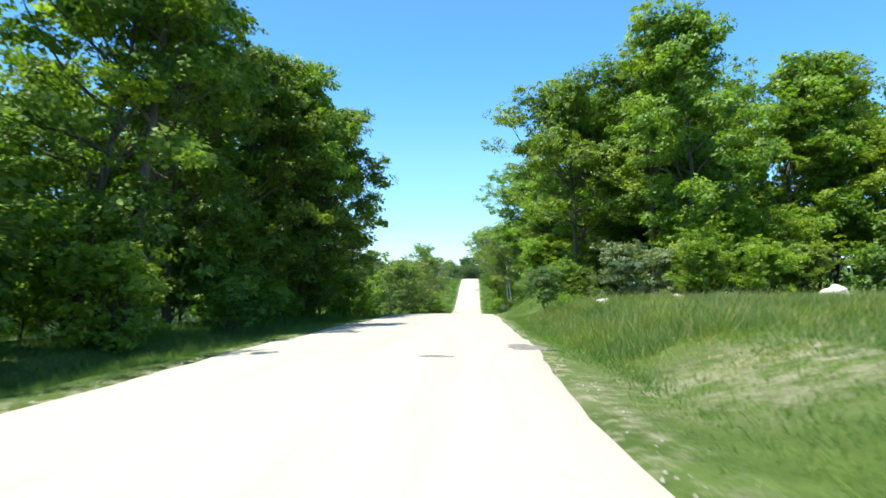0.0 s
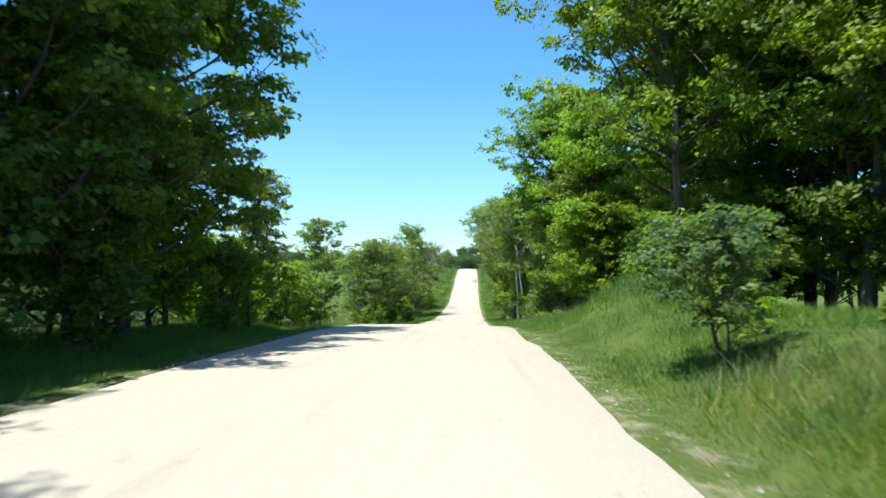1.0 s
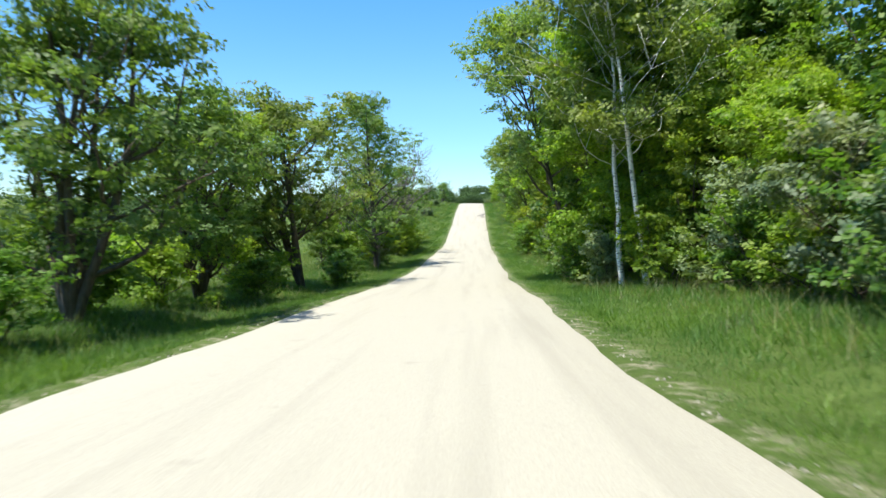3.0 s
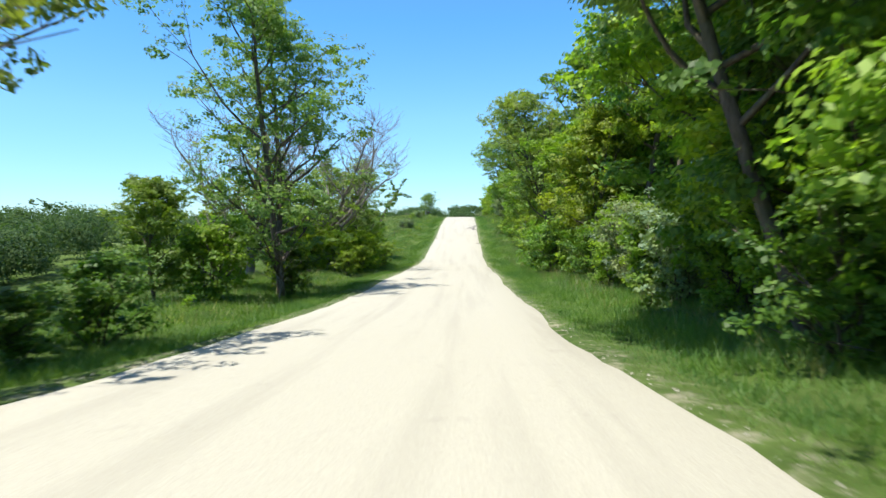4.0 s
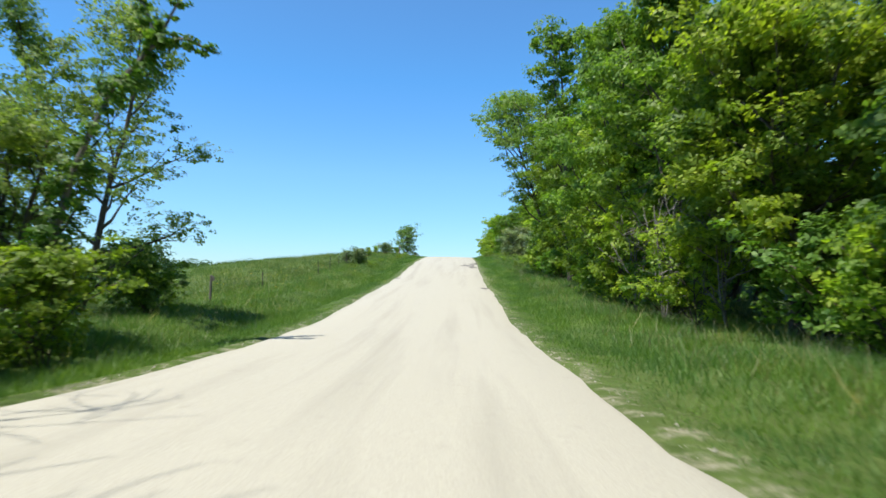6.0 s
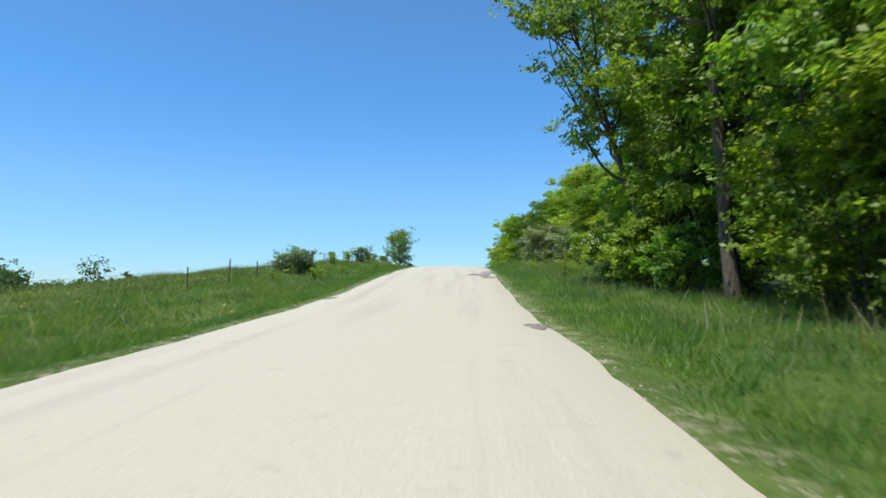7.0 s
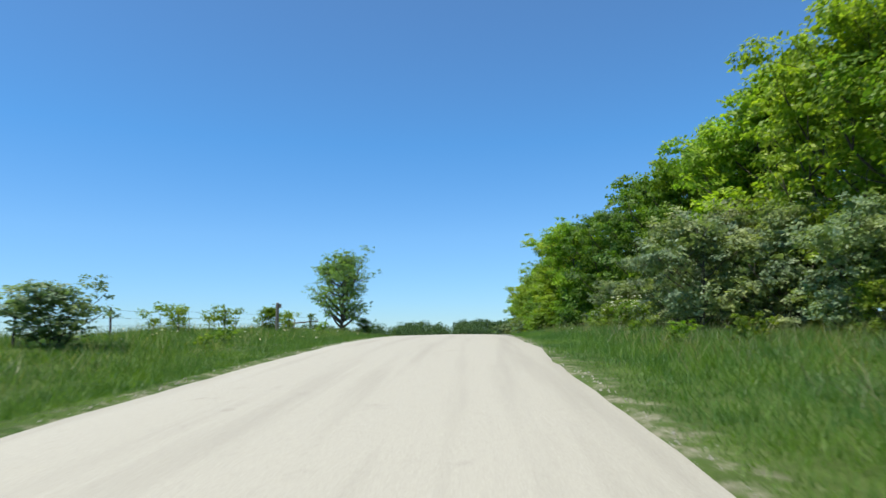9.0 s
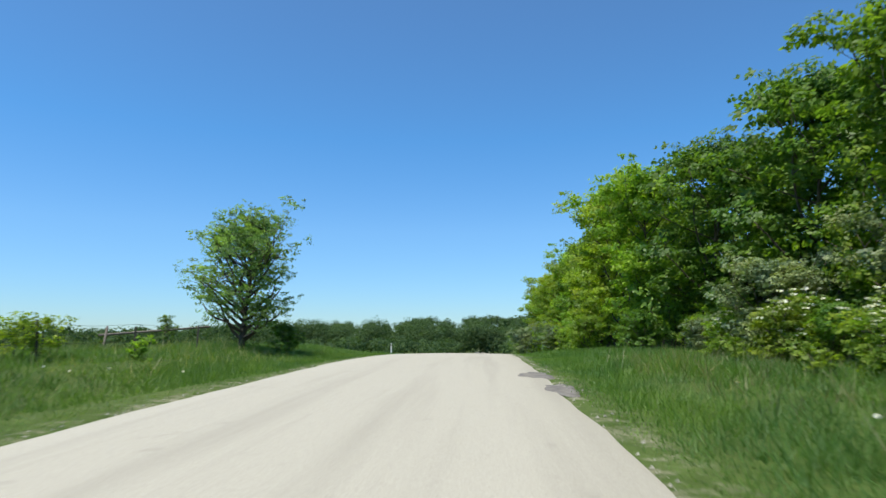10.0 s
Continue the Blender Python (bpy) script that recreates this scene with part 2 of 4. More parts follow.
def loose_mesh(name, corners, material):
    """A mesh of loose faces; corners is an n x k x 3 array, k corners a face."""
    n, k = corners.shape[:2]
    me = bpy.data.meshes.new(name)
    me.vertices.add(k * n)
    me.vertices.foreach_set("co", np.ascontiguousarray(corners, dtype=np.float32).ravel())
    me.loops.add(k * n)
    me.loops.foreach_set("vertex_index", np.arange(k * n, dtype=np.int32))
    me.polygons.add(n)
    me.polygons.foreach_set("loop_start", np.arange(0, k * n, k, dtype=np.int32))
    me.update()
    me.validate()
    me.materials.append(material)
    return me


def grid_faces(nx, ny):
    i, j = np.meshgrid(np.arange(nx - 1), np.arange(ny - 1), indexing="ij")
    k = (i * ny + j).ravel()
    return np.stack([k, k + ny, k + ny + 1, k + 1], -1)


def build_ground():
    xs = np.concatenate([-np.geomspace(1500, 42, 26), np.arange(-40, -14, 2.0), np.arange(-14, -2.7, 0.5), [-2.0, 0, 2.0],
                         np.arange(2.8, 14, 0.5), np.arange(14, 40, 2.0), np.geomspace(42, 1500, 26)])
    ys = np.concatenate([-np.geomspace(900, 40, 14), np.arange(-36, 300, 1.5), np.geomspace(302, 2500, 34)])
    gx, gy = np.meshgrid(xs, ys, indexing="ij")
    gz = land(gx, gy)
    gz -= 0.12 * (np.abs(gx) < 2.6)
    bump = np.sin(gx * 3.1 + gy * 1.7) * np.sin(gy * 2.3 - gx * 0.9)
    gz += 0.05 * bump * (np.abs(gx) > 3.3) * (np.abs(gx) < 40)
    me = mesh_from("ground", np.stack([gx, gy, gz], -1).reshape(-1, 3), grid_faces(len(xs), len(ys)), GROUND, True)
    tagged(new("ground", me), "rolling green meadow with rough roadside grass", "ground", kind="structure")


def build_road():
    ys = np.concatenate([np.arange(-40, 330, 0.75), np.arange(330, 480, 6.0)])
    us = np.array([-1, -0.93, -0.6, -0.2, 0.2, 0.6, 0.93, 1])
    rng = np.random.default_rng(4)
    wob = [np.convolve(rng.normal(0, 1, len(ys) + 8), np.ones(5) / 5, "same")[4:-4] * 0.12 for _ in range(2)]
    half = 2.88
    rows = []
    for u in us:
        edge = wob[0] if u < 0 else wob[1]
        x = u * half + (abs(u) > 0.9) * edge * np.sign(u)
        crown = 0.05 * (1 - u * u)
        drop = 0.09 if abs(u) == 1 else 0.0
        rows.append(np.stack([x + 0 * ys, ys, road_z(ys) + crown - drop], -1))
    me = mesh_from("road", np.stack(rows).reshape(-1, 3), grid_faces(len(us), len(ys)), ROAD, True)
    tagged(new("road", me), "narrow road of bleached pale chip seal with ragged edges", "road", kind="structure")


build_ground()
build_road()


# ---- plants ----
def tubes(paths, sides=0):
    """Tapered tubes along polylines: verts and faces. paths: list of (points, radii)."""
    verts, faces, given = [], [], sides
    for pts, radii in paths:
        sides = given or (8 if radii[0] > 0.09 else 4 if radii[0] > 0.035 else 3)
        base = len(verts)
        for k, (p, r) in enumerate(zip(pts, radii)):
            d = (pts[min(k + 1, len(pts) - 1)] - pts[max(k - 1, 0)]).normalized()
            s = d.cross(Vector((0.31, 0.95, 0.05))).normalized()
            t = d.cross(s)
            for a in range(sides):
                w = 2 * math.pi * a / sides
                verts.append(p + (s * math.cos(w) + t * math.sin(w)) * r)
        for k in range(len(pts) - 1):
            for a in range(sides):
                b = (a + 1) % sides
                faces.append((base + k * sides + a, base + k * sides + b, base + (k + 1) * sides + b, base + (k + 1) * sides + a))
        faces.append(tuple(base + (len(pts) - 1) * sides + a for a in range(sides)))
    return verts, faces


def limb(rng, start, heading, length, r0, r1, steps=5, rise=0.25, wander=0.22):
    pts, radii, p, d = [start.copy()], [r0], start.copy(), heading.normalized()
    for k in range(steps):
        d = (d + Vector((rng.gauss(0, wander), rng.gauss(0, wander), rng.gauss(0, wander * 0.6) + rise * 0.4))).normalized()
        p = p + d * (length / steps)
        pts.append(p.copy())
        radii.append(r0 + (r1 - r0) * (k + 1) / steps)
    return pts, radii


def leaves(rng, clusters, count, size, flat=0.75, droop=0.0, face=0.95, bunch=15):
    """Small pointed leaves in bunches, scattered through clusters of (centre, radius)."""
    c = np.array([tuple(p) for p, r in clusters])
    r = np.array([q for p, q in clusters])
    share = r ** 2 / (r ** 2).sum()
    bunches = max(1, count // bunch)
    pick = rng.choice(len(c), bunches, p=share)
    off = rng.normal(0, 1, (bunches, 3))
    off /= np.linalg.norm(off, axis=1, keepdims=True)
    off[:, 2] = off[:, 2] * 0.8 + 0.22
    off *= (rng.random((bunches, 1)) ** 0.3) * r[pick][:, None] * 0.95
    off[:, 2] *= flat
    out = off / (np.linalg.norm(off, axis=1, keepdims=True) + 1e-6)
    tilt = rng.normal(0, 0.45, (bunches, 3)) + out * face + np.array([0, 0, 0.75])
    mine = rng.integers(0, bunches, count)
    wide = np.minimum(size * 1.9, r[pick] * 0.4)
    spray = rng.normal(0, 1, (count, 3))
    spray *= rng.random((count, 1)) ** 0.5 * wide[mine][:, None] / np.linalg.norm(spray, axis=1, keepdims=True) * np.array([1, 1, 0.55])
    pos = (c[pick] + off)[mine] + spray
    nrm = tilt[mine] + rng.normal(0, 0.4, (count, 3))
    nrm /= np.linalg.norm(nrm, axis=1, keepdims=True)
    run = np.cross(nrm, rng.normal(0, 1, (count, 3)))
    run[:, 2] -= droop
    run /= np.linalg.norm(run, axis=1, keepdims=True)
    side = np.cross(nrm, run)
    s = size * (0.65 + 0.7 * rng.random((count, 1)))
    return np.stack([pos - run * s * 0.5, pos - run * s * 0.08 - side * s * 0.31, pos + run * s * 0.5, pos - run * s * 0.08 + side * s * 0.31], 1)


def grow(seed, height, spread, base, girth, limbs=14, stems=1, lean=(0, 0), puff=0.16, top=0.93, rise=0.35, twigs=3, fork=0.5):
    """Stem, limbs and the clusters in which the leaves sit."""
    rng = random.Random(seed)
    paths, clusters = [], []
    for s in range(stems):
        az = rng.uniform(0, 6.28)
        tilt = 0.0 if stems == 1 else rng.uniform(0.15, 0.45)
        heading = Vector((math.cos(az) * tilt + lean[0], math.sin(az) * tilt + lean[1], 1))
        pts, radii = limb(rng, Vector((0, 0, -0.25)), heading, height * top, girth / stems ** 0.5, girth * 0.12, 8, 0.35 if stems > 1 else 0.1, 0.06)
        paths.append((pts, radii))
        n = max(4, limbs // stems)
        for k in range(n):
            u = (k + rng.random() * 0.6) / n
            h = base + (height * 0.9 - base) * u
            f = min(h / (height * top), 0.98) * (len(pts) - 1)
            i = int(f)
            start = pts[i].lerp(pts[min(i + 1, len(pts) - 1)], f - i)
            mid = (h - base) / max(height - base, 0.1)
            reach = spread * (0.55 + 0.45 * math.sin(math.pi * min(1, 0.18 + mid * 0.85))) * rng.uniform(0.6, 1.2) * (1.0 - 0.6 * max(0, mid - 0.45) * 1.8)
            a = az + k * 2.4 + rng.uniform(-0.4, 0.4)
            up = rng.uniform(0.15, 0.6) + mid * 0.6
            lp, lr = limb(rng, start, Vector((math.cos(a), math.sin(a), up)), reach, radii[i] * fork + 0.01, 0.012, 5, rise)
            paths.append((lp, lr))
            q = spread * puff
            clusters.append((lp[-1], q * rng.uniform(0.9, 1.4)))
            clusters.append((lp[3], q * rng.uniform(0.8, 1.2)))
            for _ in range(twigs):
                w = rng.randint(2, 4)
                tp, tr = limb(rng, lp[w], Vector((rng.gauss(0, 1), rng.gauss(0, 1), rng.uniform(-0.3, 0.8))) + (lp[-1] - lp[0]).normalized() * 0.6,
                              reach * rng.uniform(0.3, 0.55), lr[w] * 0.6, 0.008, 2, 0.2)
                paths.append((tp, tr))
                clusters.append((tp[-1], q * rng.uniform(0.7, 1.3)))
        clusters.append((pts[-1], spread * puff * 1.2))
    return paths, clusters


def part(name, me, parent, label=""):
    ob = new(name, me)
    ob.parent = parent
    return tagged(ob, label)


KINDS = {}


def kind_of_plant(key, name, label, category, group, seed, shape, count, size, leaf, bark=BARK, flat=0.75, droop=0.0, bare=(), bloom=0, skeleton=None):
    """Meshes for one kind of plant, to be set out by plant()."""
    paths, clusters = skeleton or grow(seed, **shape)
    if bare:
        clusters = [c for c in clusters if c[0].z < bare[0] or (seed * 7 + int(c[0].x * 31)) % 100 < bare[1]]
    v, f = tubes(paths)
    KINDS[key] = dict(name=name, label=label, category=category, group=group, stem=mesh_from("trunk", v, f, bark, True),
                      crown=loose_mesh("crown", leaves(np.random.default_rng(seed), clusters, count, size, flat, droop), leaf), ob=None, bloom=None)
    if bloom:
        g = random.Random(seed + 1)
        tips = [p + Vector((0, 0, r * 0.75)) for p, r in clusters if p.z > 0.5]
        g.shuffle(tips)
        head = loose_mesh("flower_head", leaves(np.random.default_rng(seed), [(Vector((0, 0, 0)), 0.15)], 30, 0.075, 0.3), PETAL)
        KINDS[key]["bloom"] = (head, tips[:bloom])


def plant(key, x, y, scale=1.0, turn=0.0, sink=0.0, squash=1.0):
    k = KINDS[key]
    m = pose(x, y, ground_at(x, y) - sink, 0, 0, turn) @ Matrix.Diagonal((scale, scale, scale * squash, 1))
    if k["ob"] is None:
        ob = new(k["name"])
        tagged(ob, k["label"], k["category"], k["group"])
        part("trunk" if k["category"] == "tree" else "stem", k["stem"], ob)
        part("crown" if k["category"] == "tree" else "foliage", k["crown"], ob)
        if k["bloom"]:
            for at in k["bloom"][1]:
                part("flower_head", k["bloom"][0], ob, "flat white flower head").location = at
        ob.matrix_basis = m
        k["ob"] = ob
        k["m"] = m
        return ob
    return copy_plant(k["ob"], m)


def copy_plant(ob, m):
    made = copy_thing(ob, m)
    made.matrix_basis = m
    return made


WOOD = "trees of the roadside wood"
for n, (h, s, low) in enumerate(((13.5, 4.6, 1.8), (12.0, 4.2, 1.4), (15.0, 4.4, 2.4))):
    kind_of_plant("oak%d" % n, "broadleaf_tree", "tall broadleaf tree in full deep green summer leaf", "tree", WOOD, 11 + n,
                  dict(height=h, spread=s, base=low, girth=0.17, limbs=26, puff=0.18, twigs=3), 34000, 0.18, LEAF_OAK, flat=0.62)
for n, (h, s) in enumerate(((11.0, 3.6), (12.5, 3.9))):
    kind_of_plant("ash%d" % n, "young_tree", "slim young tree with light yellow-green leaves", "tree", WOOD, 31 + n,
                  dict(height=h, spread=s, base=1.4, girth=0.11, limbs=24, puff=0.195, twigs=3), 32000, 0.155, LEAF_LIGHT, flat=0.62)
for n in range(2):
    kind_of_plant("stem%d" % n, "tall_tree", "tall tree with a bare dark trunk and a high open crown", "tree", "tall trees with bare trunks", 41 + n,
                  dict(height=15.0 + n, spread=3.9, base=6.0, girth=0.2, limbs=17, puff=0.17, lean=(0.06 - 0.1 * n, 0.03)), 14000, 0.165, (LEAF_OAK, LEAF_LIGHT)[n], flat=0.62)
for n in range(2):
    kind_of_plant("low%d" % n, "bushy_tree", "dense bushy tree leafy down to the ground", "tree", "bushy trees at the wood's edge", 45 + n,
                  dict(height=8.4, spread=3.3, base=0.6, girth=0.12, limbs=28, puff=0.205, twigs=3, top=0.82), 27000, 0.155, (LEAF_LIGHT, LEAF_OAK)[n], flat=0.62)
for n in range(2):
    kind_of_plant("back%d" % n, "forest_tree", "forest tree deep inside the shaded wood", "tree", "trees deep in the wood", 51 + n,
                  dict(height=13.0 + n, spread=4.8, base=2.0, girth=0.16, limbs=12, puff=0.34, twigs=1), 12000, 0.24, LEAF_OAK)
kind_of_plant("under", "undergrowth_bush", "dark bush in the undergrowth of the wood", "bush", "undergrowth", 61,
              dict(height=3.4, spread=2.4, base=0.2, girth=0.05, limbs=6, stems=3, puff=0.42, twigs=0), 4200, 0.2, LEAF_OAK)
for n, leaf in enumerate((LEAF_LIGHT, LEAF_OAK, LEAF_GREY)):
    word = ("bright green", "deep green", "silvery grey-green")[n]
    kind_of_plant("shrub%d" % n, "shrub", word + " leafy shrub in rough roadside grass", "shrub", "roadside shrubs", 71 + n,
                  dict(height=2.4, spread=1.6, base=0.1, girth=0.06, limbs=20, stems=4, puff=0.3, twigs=1), 5600, 0.13, leaf)
for n, leaf in enumerate((LEAF_LIGHT, LEAF_GREY)):
    word = ("bright green", "silvery grey-green")[n]
    kind_of_plant("big%d" % n, "tall_shrub", word + " tall shrub at the edge of the wood", "shrub", "tall shrubs", 81 + n,
                  dict(height=3.7, spread=2.2, base=0.2, girth=0.07, limbs=26, stems=4, puff=0.24, twigs=2), 13000, 0.125, leaf)
kind_of_plant("elder", "flowering_shrub", "green shrub covered in flat white flower heads", "shrub", "flowering shrubs", 75,
              dict(height=1.9, spread=1.4, base=0.1, girth=0.05, limbs=22, stems=4, puff=0.32, twigs=2), 4600, 0.13, LEAF_LIGHT, bloom=44)
for n in range(2):
    kind_of_plant("birch%d" % n, "birch_tree", "slender white-barked birch leafy above a bare stem", "tree", "birches", 91 + n,
                  dict(height=12.6, spread=3.9, base=4.2, girth=0.11, limbs=26, puff=0.17, lean=(-0.17 + 0.12 * n, -0.03), rise=0.3, fork=0.05), 19000, 0.135, LEAF_SOFT, BIRCH)
kind_of_plant("over", "overhanging_tree", "light-leaved tree reaching out over the road", "tree", WOOD, 95,
              dict(height=12.2, spread=5.0, base=3.4, girth=0.15, limbs=26, puff=0.17, lean=(-0.12, 0), rise=0.45), 26000, 0.15, LEAF_SOFT, flat=0.62)
kind_of_plant("arch", "arching_shrub", "pale green shrub arching out over the verge on bare stems", "shrub", "tall shrubs", 85,
              dict(height=2.5, spread=1.35, base=0.75, girth=0.06, limbs=24, stems=3, puff=0.3, lean=(0.3, 0), twigs=2), 9000, 0.095, LEAF_BLUE)
kind_of_plant("hall", "canopy_tree", "broad dark tree with a dense crown over open shade", "tree", WOOD, 97,
              dict(height=13.8, spread=5.0, base=4.6, girth=0.2, limbs=30, puff=0.2, rise=0.3, lean=(-0.05, 0)), 34000, 0.18, LEAF_OAK, flat=0.6)
for n in range(2):
    kind_of_plant("apple%d" % n, "spreading_tree", "low many-stemmed spreading tree on the grassy verge", "tree", "verge trees", 101 + n,
                  dict(height=7.4, spread=3.6, base=1.0, girth=0.3, limbs=34, stems=5, puff=0.18, rise=0.4), 24000, 0.135, LEAF_SOFT)
kind_of_plant("lone", "hawthorn_tree", "small solitary round-crowned tree beside a fence", "tree", "", 123,
              dict(height=5.3, spread=2.6, base=0.5, girth=0.13, limbs=54, puff=0.19, rise=0.36, twigs=4), 36000, 0.085, LEAF_BLUE)
kind_of_plant("elm", "verge_tree", "open-crowned double-stemmed tree standing on the verge", "tree", "verge trees", 131,
              dict(height=12.5, spread=4.0, base=0.9, girth=0.22, limbs=40, stems=2, puff=0.19, rise=0.4), 44000, 0.115, LEAF_SOFT)
kind_of_plant("slim", "sapling", "slim open sapling with feathery light leaves", "tree", "verge saplings", 151,
              dict(height=6.6, spread=2.5, base=1.3, girth=0.07, limbs=22, puff=0.16), 12000, 0.12, LEAF_SOFT)
def bare_fan(seed):
    """A short trunk, limbs fanning out, bare branches above, green growth round the lower half."""
    r = random.Random(seed)
    trunk = limb(r, Vector((0, 0, -0.3)), Vector((0.05, 0, 1)), 2.6, 0.26, 0.2, 4, 0.1, 0.08)
    paths, clusters = [trunk], []
    for k in range(10):
        a = k * 0.628 + r.uniform(-0.3, 0.3)
        tilt = r.uniform(0.3, 1.5)
        main = limb(r, trunk[0][r.randint(2, 4)], Vector((math.cos(a) * tilt, math.sin(a) * tilt, 1)), r.uniform(6.0, 8.2), r.uniform(0.07, 0.12), 0.018, 8, 0.16, 0.14)
        paths.append(main)
        for p in main[0][1:6]:
            for _ in range(2):
                clusters.append((p + Vector((r.gauss(0, 0.6), r.gauss(0, 0.6), r.uniform(-0.9, 0.3))), r.uniform(0.3, 0.7)))
        for i in range(2, 9):
            for _ in range(2):
                b = r.uniform(0, 6.28)
                side = limb(r, main[0][i], Vector((math.cos(b), math.sin(b), r.uniform(0.5, 1.2))), r.uniform(1.6, 3.6) * (1 - i * 0.06), main[1][i] * 0.5, 0.009, 5, 0.3, 0.2)
                paths.append(side)
                if side[0][-1].z < 5.6:
                    clusters.append((side[0][-1], r.uniform(0.35, 0.7)))
                for q in (2, 3, 4):
                    for _ in range(3):
                        c = r.uniform(0, 6.28)
                        paths.append(limb(r, side[0][q], Vector((math.cos(c), math.sin(c), 0.7)), r.uniform(0.5, 1.3), 0.010, 0.005, 3, 0.3, 0.25))
    return paths, clusters


def forked_vine():
    """A thin leaning stem wrapped in vine, with a fork of leafy tips."""
    r = random.Random(5)
    bend = [Vector(p) for p in ((0, 0, -0.2), (0.3, 0, 1.6), (0.7, 0, 3.2), (1.3, 0, 4.6), (2.1, 0, 5.5))]
    paths, clusters = [(bend, [0.09, 0.08, 0.07, 0.06, 0.05])], []
    for p, q in zip(bend, bend[1:]):
        clusters += [(p.lerp(q, u) + Vector((r.gauss(0, 0.1), r.gauss(0, 0.1), 0)), r.uniform(0.26, 0.5) * (1.3 - 0.1 * p.z)) for u in (0.25, 0.5, 0.75, 1.0)]
    for tip in ((1.55, 0, 6.5), (2.75, 0.15, 6.75), (3.2, -0.1, 5.25)):
        end = Vector(tip)
        paths.append(([bend[4], bend[4].lerp(end, 0.5) + Vector((0, 0, 0.15)), end], [0.04, 0.03, 0.015]))
        clusters += [(bend[4].lerp(end, u) + Vector((0, 0, 0.2 * u * (1 - u))), 0.17 + 0.06 * r.random()) for u in (0.15, 0.35, 0.55, 0.75, 0.95)]
    return paths, clusters


kind_of_plant("ivy", "vine_wrapped_snag", "leaning dead stem wrapped in leafy vine with forked tips", "tree", "", 161, None, 7600, 0.10, LEAF_OAK, DEADBARK, skeleton=forked_vine())
for n in range(2):
    kind_of_plant("dead%d" % n, "half_dead_tree", "half-dead tree, bare grey branches above green growth", "tree", "half-dead trees", 141 + n, None, 12000, 0.135, LEAF_SOFT, DEADBARK,
                  skeleton=bare_fan(141 + n))

def swept_stem():
    """A stem that sags along the ground, sweeps up and branches thinly."""
    r = random.Random(12)
    line = [Vector(p) for p in ((0, 0, -0.2), (-0.7, 0, 0.35), (-1.6, 0.1, 0.7), (-2.6, 0.1, 1.5), (-3.3, 0, 2.7), (-3.7, 0.1, 4.0), (-3.8, 0.2, 5.4))]
    paths, clusters = [(line, [0.12, 0.11, 0.1, 0.09, 0.075, 0.055, 0.03])], []
    for p in line[2:]:
        for _ in range(3):
            a = r.uniform(0, 6.28)
            side = limb(r, p, Vector((math.cos(a), math.sin(a), r.uniform(0.4, 1.2))), r.uniform(1.0, 2.2), 0.03, 0.006, 5, 0.3, 0.2)
            paths.append(side)
            clusters.append((side[0][-1], r.uniform(0.25, 0.45)))
    return paths, clusters


kind_of_plant("swept", "leaning_tree", "thin tree with a sagging stem that sweeps up from the grass", "tree", "", 165, None, 2200, 0.11, LEAF_SOFT, BARK, skeleton=swept_stem())

kind_of_plant("snag", "bare_tree", "slender tree with a bare dead top", "tree", "", 171,
              dict(height=13.5, spread=2.2, base=6.0, girth=0.09, limbs=12, puff=0.2, lean=(-0.2, 0), rise=0.7), 1500, 0.16, LEAF_SOFT, DEADBARK, bare=(8.5, 0))

kind_of_plant("brush", "dead_brush", "bare grey dead brush tangled at the edge of the wood", "bush", "dead brush", 181,
              dict(height=4.2, spread=2.0, base=0.8, girth=0.06, limbs=16, stems=3, puff=0.1, twigs=3, rise=0.3), 60, 0.12, LEAF_OAK, DEADBARK)
kind_of_plant("weed", "weed", "clump of broad-leaved light green weeds in the verge", "weed", "verge weeds", 191,
              dict(height=0.62, spread=0.45, base=0.06, girth=0.015, limbs=12, stems=4, puff=0.34, twigs=0), 700, 0.062, LEAF_LIGHT, LEAF_OAK)

rng = random.Random(7)


def any_of(*keys):
    return rng.choice(keys)


def spin():
    return rng.uniform(0, 360)


